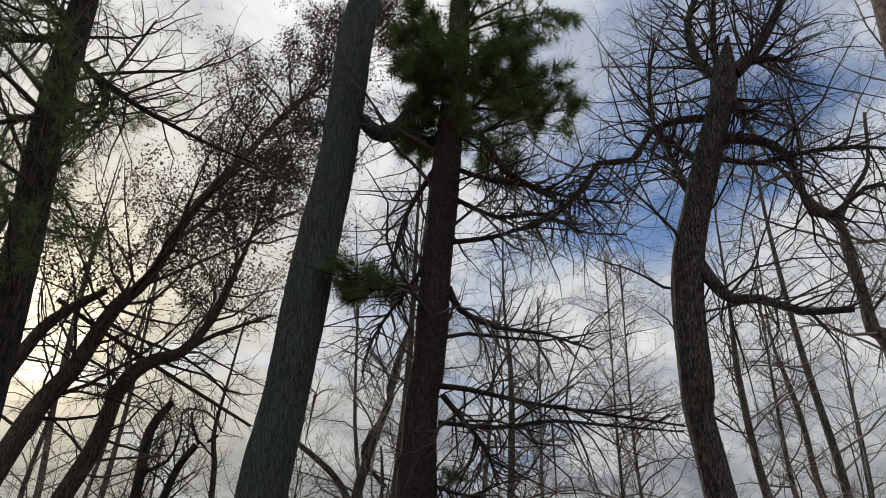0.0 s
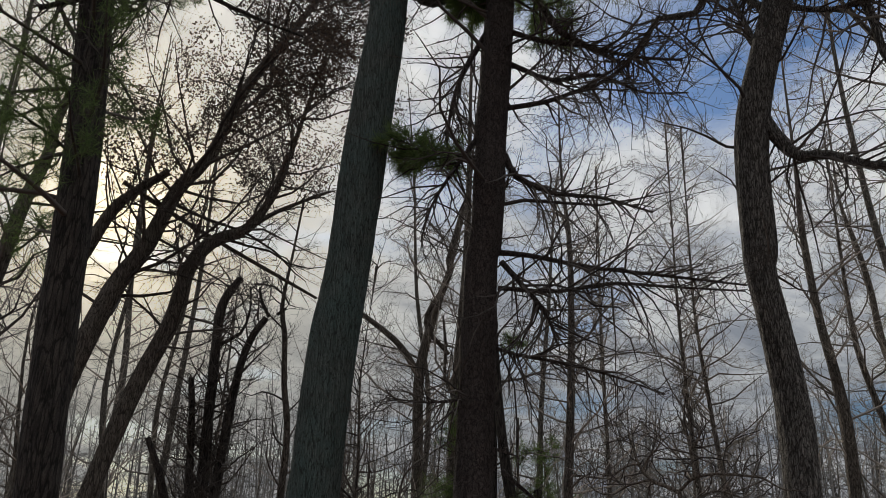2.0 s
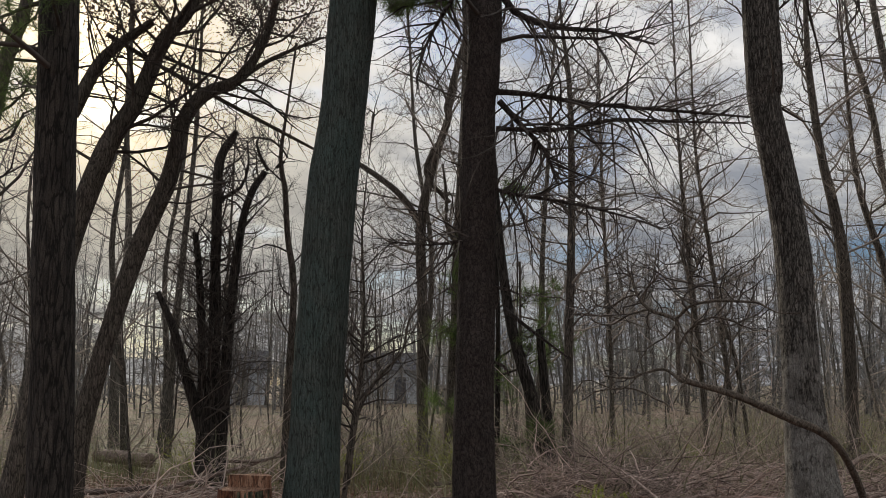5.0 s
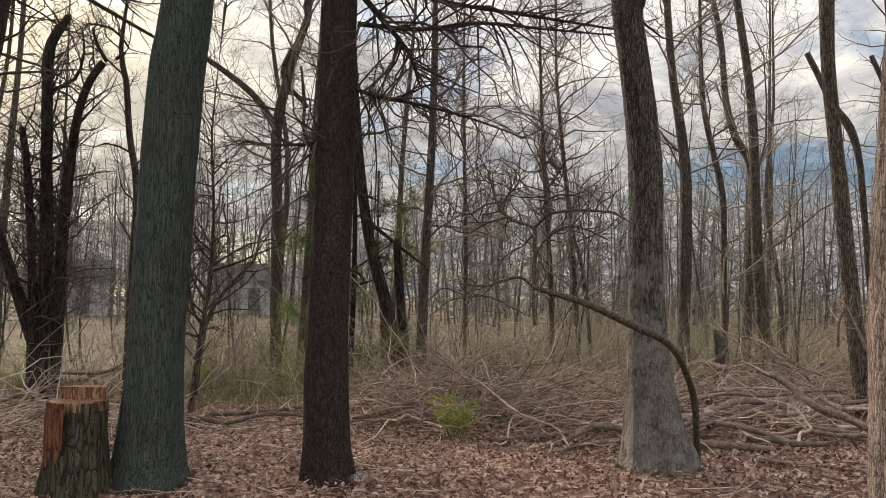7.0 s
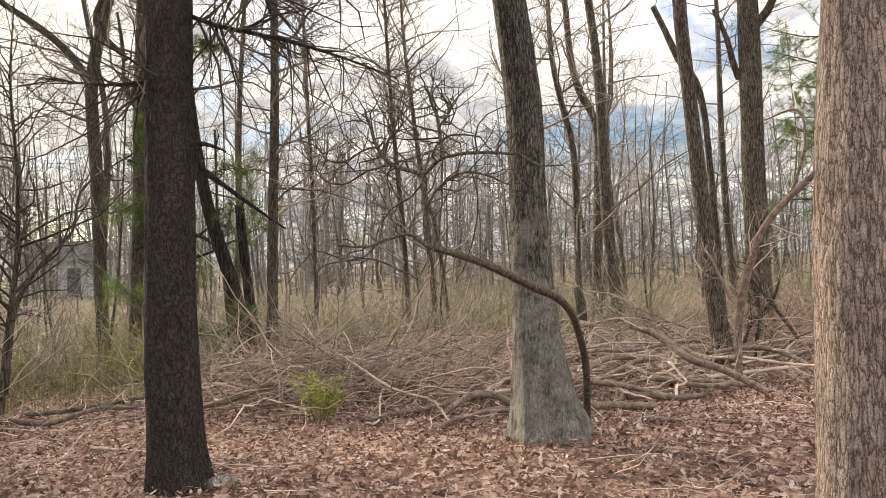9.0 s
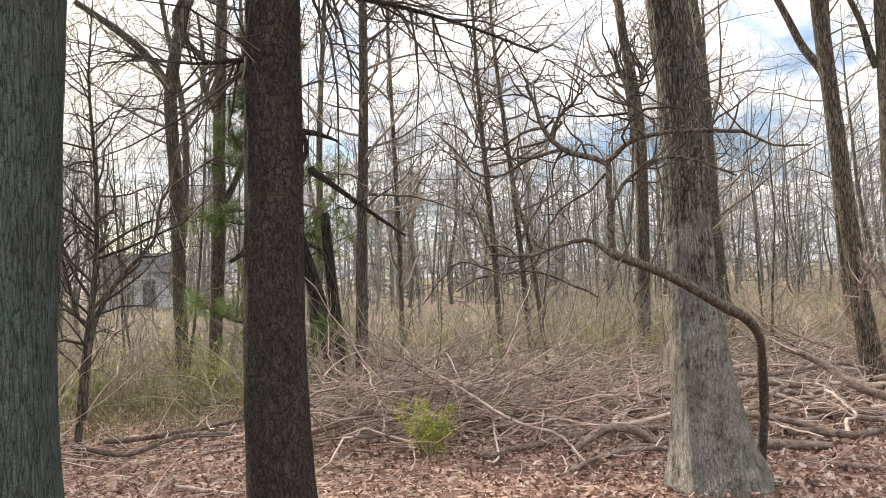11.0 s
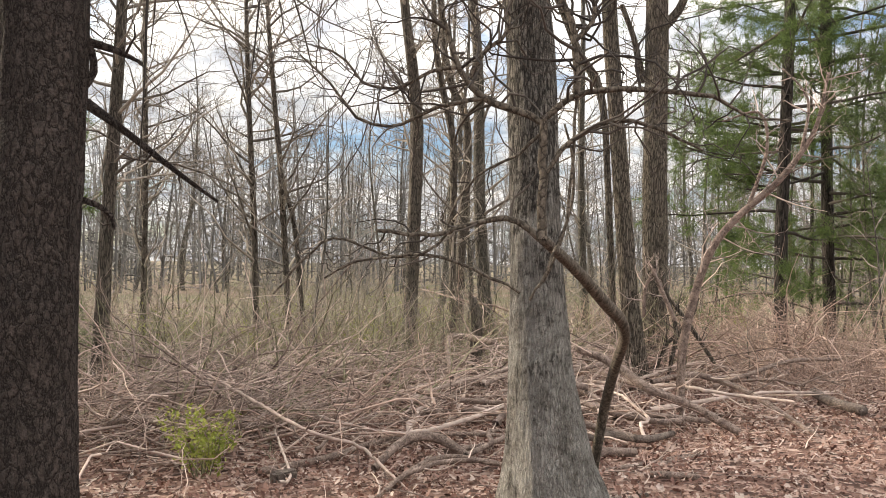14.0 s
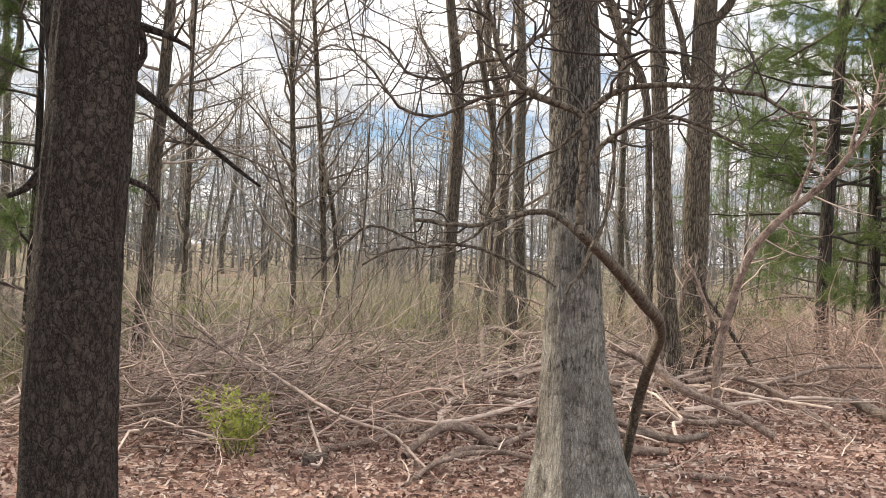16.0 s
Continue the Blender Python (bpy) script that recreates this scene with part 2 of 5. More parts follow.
TWIG_OLIVE = twig_material("olive_brush_twigs", (0.07, 0.069, 0.04), (0.43, 0.41, 0.27))
LOG_WOOD = bark("weathered_log_bark", (0.13, 0.094, 0.08), (0.4, 0.31, 0.265), 1.0, 0.4, tint=(0.22, 0.165, 0.14), tint_amount=0.6, stretch=14.0, across=14.0, crack=0.03, bend=0.9)
LOG_DARK = bark("rotten_log_bark", (0.08, 0.062, 0.053), (0.24, 0.195, 0.17), 1.0, 0.4, stretch=10.0, across=10.0, crack=0.03, bend=0.9)
CUT_WOOD = bark("red_brown_cut_wood", (0.16, 0.07, 0.04), (0.4, 0.24, 0.16), 1.6, 0.3)
LITTER = leaf_material("fallen_leaves", [(0.0, (0.07, 0.034, 0.027)), (0.3, (0.2, 0.1, 0.078)), (0.55, (0.38, 0.225, 0.18)), (0.82, (0.5, 0.36, 0.3)), (1.0, (0.68, 0.58, 0.52))], 0.1)
NEEDLES = leaf_material("pine_needles", [(0.0, (0.05, 0.095, 0.03)), (0.6, (0.13, 0.21, 0.065)), (1.0, (0.24, 0.33, 0.11))], 0.5)
SPRING = leaf_material("young_leaves", [(0.0, (0.2, 0.26, 0.05)), (0.5, (0.34, 0.4, 0.08)), (1.0, (0.46, 0.48, 0.14))], 0.35)
DRY_LEAF = leaf_material("withered_leaves", [(0.0, (0.05, 0.035, 0.028)), (1.0, (0.14, 0.1, 0.075))], 0.2)
GRASS = leaf_material("dry_grass", [(0.0, (0.12, 0.11, 0.06)), (0.5, (0.24, 0.22, 0.12)), (0.8, (0.2, 0.24, 0.09)), (1.0, (0.18, 0.28, 0.07))], 0.25)
SOIL = ground_material()


# ---- building tools ----
def mesh_of(name, verts, faces, mat, smooth=True):
    me = bpy.data.meshes.new(name)
    verts = np.asarray(verts, dtype=np.float32)
    faces = np.asarray(faces, dtype=np.int32)
    k = faces.shape[1]
    me.vertices.add(len(verts))
    me.vertices.foreach_set("co", verts.ravel())
    me.loops.add(faces.size)
    me.loops.foreach_set("vertex_index", faces.ravel())
    me.polygons.add(len(faces))
    me.polygons.foreach_set("loop_start", np.arange(0, faces.size, k, dtype=np.int32))
    me.polygons.foreach_set("use_smooth", np.full(len(faces), smooth))
    me.update(calc_edges=True)
    me.materials.append(mat)
    return me


def part(name, me, parent, label=""):
    ob = new(name, me)
    ob.parent = parent
    if name in ("crown", "twig_spray", "needles", "leaves", "bough", "stem_cluster"):
        tagged(ob, kind="stuff")
    return tagged(ob, label) if label else ob


def thing(name, at, label, category, group="", kind=""):
    e = new(name)
    e.location = at
    e.empty_display_size = 0.2
    return tagged(e, label, category, group, kind)


def smooth_line(points, step):
    """A Catmull-Rom curve through control rows (x, y, z, r), resampled about every step metres."""
    p = np.array(points, float)
    q = np.vstack([2 * p[0] - p[1], p, 2 * p[-1] - p[-2]])
    rows = []
    for i in range(1, len(q) - 2):
        n = max(2, int(np.linalg.norm(q[i + 1, :3] - q[i, :3]) / step))
        for s in np.linspace(0, 1, n, endpoint=False):
            a, b, c, d = q[i - 1], q[i], q[i + 1], q[i + 2]
            rows.append(0.5 * (2 * b + (c - a) * s + (2 * a - 5 * b + 4 * c - d) * s * s + (3 * b - a - 3 * c + d) * s ** 3))
    rows.append(p[-1])
    rows = np.array(rows)
    rows[:, 3] = np.maximum(rows[:, 3], 0.0015)
    return rows


def tubes(lines, sides):
    """Verts and quads of tapered tubes; lines of equal length are made together."""
    verts, faces, base = [], [], 0
    by = {}
    for ln in lines:
        by.setdefault(len(ln), []).append(ln)
    ang = np.linspace(0, 2 * np.pi, sides, endpoint=False)
    ca, sa = np.cos(ang), np.sin(ang)
    for n, group in by.items():
        a = np.array(group, float)
        p, r = a[..., :3], a[..., 3]
        tan = np.gradient(p, axis=1)
        tan /= np.linalg.norm(tan, axis=2, keepdims=True) + 1e-9
        mean = tan.mean(axis=1)
        ref = np.where((np.abs(mean[:, 2]) > 0.8)[:, None], np.array([1.0, 0, 0]), np.array([0, 0, 1.0]))[:, None, :]
        u = np.cross(tan, ref)
        u /= np.linalg.norm(u, axis=2, keepdims=True) + 1e-9
        v = np.cross(tan, u)
        ring = p[:, :, None, :] + r[:, :, None, None] * (u[:, :, None, :] * ca[None, None, :, None] + v[:, :, None, :] * sa[None, None, :, None])
        m = len(group)
        idx = base + np.arange(m * n * sides).reshape(m, n, sides)
        nxt = np.roll(idx, -1, axis=2)
        quads = np.stack([idx[:, :-1], nxt[:, :-1], nxt[:, 1:], idx[:, 1:]], axis=-1).reshape(-1, 4)
        verts.append(ring.reshape(-1, 3))
        faces.append(quads)
        base += m * n * sides
    return np.vstack(verts), np.vstack(faces)


def tube_mesh(name, lines, sides, mat, origin=(0, 0, 0)):
    v, f = tubes(lines, sides)
    return mesh_of(name, v - np.array(origin), f, mat)


def trunk_mesh(name, rows, mat, origin, sides=20, relief=0.03, furrows=9.0, flare=0.25, seed=0.0):
    """One trunk: a tapered, slightly lumpy, furrowed tube with a spreading foot and a closed top."""
    rows = np.array(rows)
    n = len(rows)
    p, r = rows[:, :3], rows[:, 3]
    tan = np.gradient(p, axis=0)
    tan /= np.linalg.norm(tan, axis=1, keepdims=True)
    u = np.cross(tan, (0, 1.0, 0))
    u /= np.linalg.norm(u, axis=1, keepdims=True)
    v = np.cross(tan, u)
    verts = []
    for i in range(n):
        h = p[i, 2]
        for k in range(sides):
            a = 2 * math.pi * k / sides
            c, s = math.cos(a), math.sin(a)
            lump = noise.noise(Vector((c * 1.3 + seed, s * 1.3, h * 1.1))) * 0.09
            crease = abs(noise.noise(Vector((c * furrows + seed, s * furrows, h * 1.9)))) + 0.5 * abs(noise.noise(Vector((c * furrows * 2 + seed, s * furrows * 2, h * 7))))
            foot = flare * math.exp(-max(h, 0) / 0.22) * max(0.0, 0.45 + noise.noise(Vector((c * 1.7 + seed, s * 1.7, 3.1))) * 1.5)
            rad = r[i] * (1 + lump + relief * (crease * 1.6 - 0.6) + foot)
            verts.append(p[i] + rad * (u[i] * c + v[i] * s))
    verts = np.array(verts)
    idx = np.arange(n * sides).reshape(n, sides)
    nxt = np.roll(idx, -1, axis=1)
    quads = np.stack([idx[:-1], nxt[:-1], nxt[1:], idx[1:]], axis=-1).reshape(-1, 4)
    top = np.array([[idx[-1, k], idx[-1, (k + 1) % sides], idx[-1, (sides - 1 - k) % sides], idx[-1, (sides - k) % sides]] for k in range(1, sides // 2 - 1)])
    return mesh_of(name, verts - np.array(origin), np.vstack([quads, top]) if len(top) else quads, mat)


def grow(rng, start, way, length, radius, out, n=4, wander=0.25, rise=0.0):
    """A wandering shoot of n points from start; adds it to out and returns it."""
    p, d = np.array(start, float), np.array(way, float)
    d /= np.linalg.norm(d) + 1e-9
    rows = [(*p, radius)]
    for i in range(1, n):
        d = d + rng.normal(0, wander, 3) + np.array([0, 0, rise])
        d /= np.linalg.norm(d) + 1e-9
        p = p + d * length / (n - 1)
        rows.append((*p, max(radius * (1 - 0.8 * i / (n - 1)), 0.0012)))
    out.append(rows)
    return rows


def side_way(rng, along, open_angle):
    """A direction that leaves the direction along at about open_angle."""
    a = np.array(along, float)
    a /= np.linalg.norm(a) + 1e-9
    o = rng.normal(0, 1, 3)
    o -= a * (o @ a)
    o /= np.linalg.norm(o) + 1e-9
    return a * math.cos(open_angle) + o * math.sin(open_angle)


def sprout(rng, row_list, count, reach, out, levels=2, lo=0.15, rise=0.05, open_angle=0.95, kids=4, wander=0.27, n=5, size=1.0):
    """Shoots along a limb, each with finer shoots of its own."""
    rows = np.array(row_list)
    for k in range(count):
        f = lo + (1 - lo) * (k + rng.random()) / count
        i = min(int(f * (len(rows) - 1)), len(rows) - 2)
        s = f * (len(rows) - 1) - i
        at = rows[i] * (1 - s) + rows[i + 1] * s
        along = rows[i + 1, :3] - rows[i, :3]
        long = reach * (0.45 + 0.75 * rng.random()) * (1.05 - 0.5 * f)
        rad = min(at[3] * 0.6, 0.0055 * size + 0.006 * size * long)
        sub = grow(rng, at[:3], side_way(rng, along, open_angle * (0.7 + 0.6 * rng.random())), long, rad, out[0], n, wander, rise)
        if levels > 1:
            sprout(rng, sub, kids, long * 0.5, out[1:], levels - 1, 0.2, rise, open_angle, kids, wander, max(3, n - 1), size * 0.72)


def crown_meshes(name, out, mat, origin, sides=(5, 3, 3)):
    lines_v, lines_f, base = [], [], 0
    for level, s in zip(out, sides):
        if level:
            v, f = tubes(level, s)
            lines_v.append(v)
            lines_f.append(f + base)
            base += len(v)
    return mesh_of(name, np.vstack(lines_v) - np.array(origin), np.vstack(lines_f), mat)


def leaf_cloud(name, rng, centres, spread, count, size, mat, origin, thin=0.4):
    """Many small folded leaves, each of two triangles, round the centres."""
    c = np.array(centres, float)
    at = c[rng.integers(0, len(c), count)] + rng.normal(0, 1, (count, 3)) * spread
    d = rng.normal(0, 1, (count, 3))
    d /= np.linalg.norm(d, axis=1, keepdims=True)
    e = np.cross(d, rng.normal(0, 1, (count, 3)))
    e /= np.linalg.norm(e, axis=1, keepdims=True)
    long = size * (0.6 + 0.8 * rng.random((count, 1)))
    v = np.stack([at - d * long / 2, at + e * long * thin / 2, at + d * long / 2, at - e * long * thin / 2], axis=1)
    return mesh_of(name, v.reshape(-1, 3) - np.array(origin), np.arange(count * 4).reshape(-1, 4), mat, False)


def needle_cloud(name, rng, lines, per, size, mat, origin):
    """Tufts of needles along twigs: thin blades that fan out round each shoot."""
    blades = []
    for ln in lines:
        a = np.array(ln)[:, :3]
        f = rng.random(per) * (len(a) - 1)
        i = np.minimum(f.astype(int), len(a) - 2)
        at = a[i] + (a[i + 1] - a[i]) * (f - i)[:, None]
        along = a[-1] - a[0]
        along /= np.linalg.norm(along) + 1e-9
        d = along * 0.6 + rng.normal(0, 0.6, (per, 3))
        d /= np.linalg.norm(d, axis=1, keepdims=True)
        e = np.cross(d, rng.normal(0, 1, (per, 3)))
        e /= np.linalg.norm(e, axis=1, keepdims=True)
        long = size * (0.7 + 0.6 * rng.random((per, 1)))
        blades.append(np.stack([at - e * 0.0022, at + e * 0.0022, at + d * long], axis=1))
    v = np.vstack(blades).reshape(-1, 3)
    return mesh_of(name, v - np.array(origin), np.arange(len(v)).reshape(-1, 3), mat, False)


# ---- control rows of trunks, limbs and fallen wood: x, y, z, radius ----
SHAPES = {
    "A": [(-1.55,6.35,0.08,0.284),(-1.55,6.35,0.33,0.234),(-1.53,6.36,0.98,0.199),(-1.5,6.37,1.96,0.201),(-1.44,6.38,3.02,0.195),(-1.37,6.4,3.72,0.186),(-1.26,6.42,5.34,0.199),(-1.19,6.44,6.21,0.177),(-1.14,6.45,7.73,0.182),(-1.1,6.46,8.3,0.172)],
    "B": [(-0.28,6.4,0.15,0.192),(-0.29,6.4,0.43,0.167),(-0.3,6.4,1.14,0.16),(-0.28,6.4,1.99,0.149),(-0.26,6.4,2.84,0.141),(-0.25,6.4,3.72,0.134),(-0.21,6.4,4.01,0.138),(-0.17,6.41,5.09,0.138),(-0.11,6.41,6.36,0.133),(-0.06,6.41,7.31,0.117),(-0.04,6.41,8.29,0.105)],
    "C": [(2.35,6.74,0.12,0.308),(2.32,6.75,0.38,0.241),(2.3,6.81,0.9,0.175),(2.31,6.89,1.83,0.14),(2.33,6.97,2.76,0.141),(2.21,7,3.85,0.126),(2.22,7,4.1,0.144),(2.23,6.99,5.01,0.153),(2.33,6.96,5.69,0.148),(2.55,6.89,6.46,0.142),(2.73,6.82,7.08,0.135),(2.87,6.77,7.59,0.126)],
    "C_a": [(2.87,6.77,7.59,0.084),(2.71,6.83,7.72,0.067),(2.6,6.87,8.02,0.056),(2.59,6.87,8.51,0.044),(2.77,6.81,8.99,0.032)],
    "C_b": [(2.81,6.79,7.6,0.048),(2.81,6.79,8.1,0.037),(2.89,6.77,8.78,0.029),(2.99,6.73,9.29,0.02)],
    "C_c": [(2.96,6.74,7.64,0.09),(3.19,6.67,7.87,0.06),(3.42,6.59,8.26,0.049),(3.59,6.53,8.63,0.037)],
    "C_d": [(3.11,6.7,7.75,0.042),(3.31,6.63,7.75,0.036),(3.5,6.56,7.65,0.026)],
    "C_e": [(2.92,6.75,7.49,0.042),(2.92,6.76,7.18,0.029),(3,6.73,6.99,0.02)],
    "C_f": [(2.67,6.84,7.08,0.047),(2.36,6.95,7.13,0.042),(2.07,7.05,7.04,0.039),(1.86,7.12,6.71,0.035),(1.51,7.24,6.74,0.03),(1.37,7.29,6.47,0.027),(1.06,7.39,6.17,0.021),(0.74,7.5,6.05,0.015)],
    "C_g": [(2.51,6.9,6.57,0.04),(2.32,6.97,6.78,0.035),(2.11,7.03,7.1,0.027),(2.11,7.04,7.7,0.019),(2.23,7,8.44,0.013)],
    "C_h": [(2.38,6.95,6.13,0.034),(2.27,6.98,6.58,0.026),(2.14,7.02,6.98,0.021)],
    "C_i": [(2.74,6.82,6.82,0.069),(3.06,6.71,6.71,0.057),(3.26,6.64,6.52,0.047),(3.34,6.62,6.23,0.041),(3.4,6.6,5.78,0.034),(3.61,6.53,5.76,0.029),(3.87,6.43,5.97,0.024),(4.1,6.36,5.96,0.018)],
    "C_j": [(2.71,6.83,6.55,0.031),(3.03,6.72,6.43,0.028),(3.48,6.57,6.48,0.025),(3.87,6.43,6.45,0.022),(4.22,6.32,6.35,0.016)],
    "C_k": [(2.36,6.95,5.38,0.075),(2.5,6.91,5.1,0.063),(2.62,6.85,4.95,0.052),(2.84,6.78,4.93,0.046),(3.16,6.68,4.77,0.04),(3.56,6.54,4.74,0.032)],
    "B_b": [(-0.08,6.41,3.77,0.026),(0.1,6.42,3.56,0.022),(0.29,6.43,3.33,0.017),(0.37,6.44,3.09,0.009)],
    "B_c": [(-0.2,6.41,3.07,0.017),(0.02,6.42,2.99,0.015),(0.45,6.44,2.92,0.013),(0.85,6.46,2.82,0.009),(1.21,6.48,2.7,0.007)],
    "B_d": [(-0.21,6.4,2.61,0.015),(-0.4,6.39,2.61,0.015),(-0.65,6.38,2.58,0.008),(-0.98,6.36,2.61,0.006)],
    "B_e": [(-0.13,6.41,3.85,0.028),(0.14,6.42,3.83,0.023),(0.65,6.45,3.74,0.018),(1.25,6.48,3.68,0.014),(1.93,6.51,3.61,0.009)],
    "B_f": [(-0.11,6.41,3.54,0.021),(0.37,6.43,3.52,0.018),(0.83,6.46,3.6,0.016),(1.34,6.48,3.58,0.011),(1.91,6.51,3.56,0.007)],
    "B_h": [(-0.01,6.41,6.03,0.027),(0.31,6.43,5.93,0.024),(0.69,6.45,5.89,0.022),(1.07,6.46,5.78,0.016),(1.55,6.49,5.75,0.011)],
    "B_i": [(-0.06,6.41,5.71,0.027),(0.37,6.43,5.52,0.021),(0.79,6.45,5.58,0.019),(1.16,6.47,5.41,0.01),(1.58,6.49,5.41,0.008)],
    "B_j": [(-0.07,6.41,5.22,0.026),(0.32,6.43,5.3,0.023),(0.58,6.44,5.41,0.018),(0.93,6.46,5.58,0.016),(1.35,6.48,6.19,0.011)],
    "B_k": [(0.03,6.42,6.51,0.05),(0.26,6.43,6.39,0.039),(0.42,6.43,6.06,0.033),(0.75,6.45,5.86,0.024),(1.06,6.46,5.66,0.013)],
    "B_l": [(-0.06,6.41,4.76,0.035),(0.05,6.42,4.55,0.03),(0.37,6.43,4.4,0.022),(0.76,6.45,4.37,0.015),(1.2,6.47,4.24,0.01)],
    "B_m": [(-0.23,6.4,6.02,0.033),(-0.45,6.39,5.56,0.024),(-0.55,6.39,5.13,0.015),(-0.57,6.39,4.67,0.01)],
    "B_n": [(-0.31,6.4,4.91,0.025),(-0.52,6.39,4.57,0.017),(-0.69,6.38,4.24,0.012),(-0.76,6.38,3.93,0.007)],
    "B_twig1": [(-0.06,6.99,2.12,0.025),(0.05,6.88,2.02,0.017),(0.21,6.83,1.89,0.014),(0.35,6.79,1.78,0.01),(0.45,6.73,1.7,0.006)],
    "B_twig2": [(-0.15,6.39,1.66,0.013),(-0.09,6.38,1.64,0.011),(-0.04,6.38,1.6,0.009),(-0.03,6.38,1.55,0.005)],
    "B_twig3": [(-0.15,6.39,2.06,0.017),(-0.11,6.39,2.13,0.015),(-0.12,6.39,2.21,0.013),(-0.15,6.39,2.28,0.013)],
    "B_twig4": [(-0.14,6.39,2.24,0.017),(-0.04,6.38,2.22,0.013),(0.06,6.37,2.18,0.005)],
    "B_hook": [(-0.36,6.95,1.77,0.026),(-0.42,6.95,1.7,0.021),(-0.47,6.95,1.63,0.016),(-0.54,6.95,1.59,0.01)],
    "A_limb": [(-1.0,6.49,6.67,0.069),(-0.85,6.52,6.53,0.085),(-0.68,6.57,6.57,0.092),(-0.53,6.6,6.82,0.082),(-0.39,6.64,7.19,0.048),(-0.29,6.66,7.69,0.015)],
    "A_stub": [(-1.26,6.42,6.46,0.028),(-1.42,6.38,6.54,0.025),(-1.41,6.39,6.34,0.019),(-1.49,6.37,6.54,0.014)],
    "D": [(2.52,3.87,0.15,0.235),(2.53,3.86,0.41,0.214),(2.54,3.85,1.39,0.198),(2.59,3.82,2.41,0.19),(2.62,3.79,2.92,0.182),(2.7,3.73,3.68,0.164)],
    "L": [(-3.72,6.41,1.6,0.166),(-3.79,6.37,2.87,0.166),(-3.85,6.33,4.29,0.161),(-3.89,6.31,5.08,0.158),(-3.99,6.25,6.38,0.154),(-4.04,6.22,7.94,0.135),(-4.07,6.2,8.97,0.114)],
    "L_a": [(-3.87,6.32,7.13,0.041),(-3.66,6.45,6.91,0.041),(-3.63,6.47,6.6,0.034),(-3.68,6.44,6.39,0.022),(-3.86,6.32,6.32,0.014)],
    "L_b": [(-4.08,6.19,7.43,0.047),(-4.3,6.05,7.21,0.04),(-4.54,5.91,7.08,0.028)],
    "L_c": [(-3.98,6.25,6.45,0.039),(-4.18,6.13,6.28,0.032),(-4.39,6.0,6.1,0.021)],
    "L_d": [(-4.08,6.19,7.58,0.041),(-4.27,6.07,7.7,0.035),(-4.44,5.97,7.83,0.026)],
    "L_e": [(-3.88,6.31,7.13,0.035),(-3.44,6.58,6.89,0.029),(-3.07,6.81,6.78,0.024),(-2.65,7.08,6.7,0.018),(-2.26,7.32,6.66,0.012)],
    "lean0": [(-6.41,8.75,2.09,0.095),(-6.34,8.8,3.25,0.099),(-6.21,8.9,4.68,0.094),(-6.13,8.96,5.46,0.086),(-6.02,9.05,6.12,0.074),(-5.96,9.1,6.98,0.053)],
    "lean1": [(-5.44,8.76,0.52,0.133),(-5.26,8.87,1.98,0.129),(-5.12,8.95,3.17,0.126),(-4.85,9.11,4.32,0.12),(-4.6,9.26,4.93,0.109),(-4.36,9.4,5.78,0.094),(-4.07,9.56,6.34,0.075),(-3.77,9.74,7.47,0.068),(-3.34,9.99,8.49,0.051),(-2.72,10.35,9.89,0.037),(-2.12,10.7,10.93,0.02)],
    "lean1_b": [(-5.21,8.9,4.66,0.085),(-4.99,9.02,5.33,0.074),(-4.77,9.15,5.67,0.061),(-4.49,9.32,6.0,0.049)],
    "lean2": [(-5.03,9.23,0.38,0.124),(-4.99,9.25,0.97,0.116),(-4.85,9.33,1.81,0.112),(-4.57,9.47,3.1,0.109),(-4.29,9.63,4.04,0.108),(-4.18,9.69,4.79,0.096),(-3.96,9.8,5.2,0.094),(-3.6,10.0,5.46,0.074),(-3.39,10.11,5.85,0.056),(-3.25,10.18,6.28,0.045)],
    "lean2_b": [(-3.63,9.98,5.42,0.044),(-3.23,10.19,5.81,0.03),(-2.6,10.53,6.26,0.019)],
    "lean2_c": [(-5.03,9.23,5.82,0.034),(-4.51,9.51,5.53,0.032),(-3.77,9.9,5.16,0.029),(-3.13,10.25,4.86,0.026),(-2.66,10.5,4.64,0.019)],
    "snag1": [(-4.55,12.22,0.62,0.114),(-4.57,12.21,1.83,0.094),(-4.61,12.2,3.13,0.082),(-4.63,12.19,4.19,0.075),(-4.62,12.19,5.0,0.071),(-4.41,12.27,5.49,0.054)],
    "snag2": [(-4.42,12.27,0.65,0.085),(-4.38,12.29,2.53,0.074),(-4.28,12.32,3.86,0.062),(-4.15,12.37,4.5,0.058),(-3.96,12.44,4.87,0.054)],
    "snag3": [(-4.7,12.16,0.66,0.08),(-4.74,12.15,1.83,0.06),(-4.83,12.11,3.11,0.052),(-4.92,12.08,3.81,0.048)],
    "snag4": [(-4.63,12.19,0.62,0.093),(-4.88,12.09,1.41,0.08),(-5.16,11.99,2.33,0.059),(-5.39,11.9,2.87,0.042)],
    "snag5": [(-3.51,12.62,1.5,0.061),(-3.48,12.63,3.0,0.054),(-3.59,12.58,3.81,0.049),(-3.66,12.56,4.64,0.045),(-3.74,12.53,5.1,0.036)],
    "snag1_b": [(-4.59,12.2,4.37,0.031),(-4.31,12.31,4.58,0.027),(-4.21,12.35,4.95,0.018),(-4.24,12.34,5.37,0.013)],
    "snag2_b": [(-3.92,12.46,4.89,0.027),(-4.07,12.4,5.2,0.023),(-4.1,12.39,5.38,0.018)],
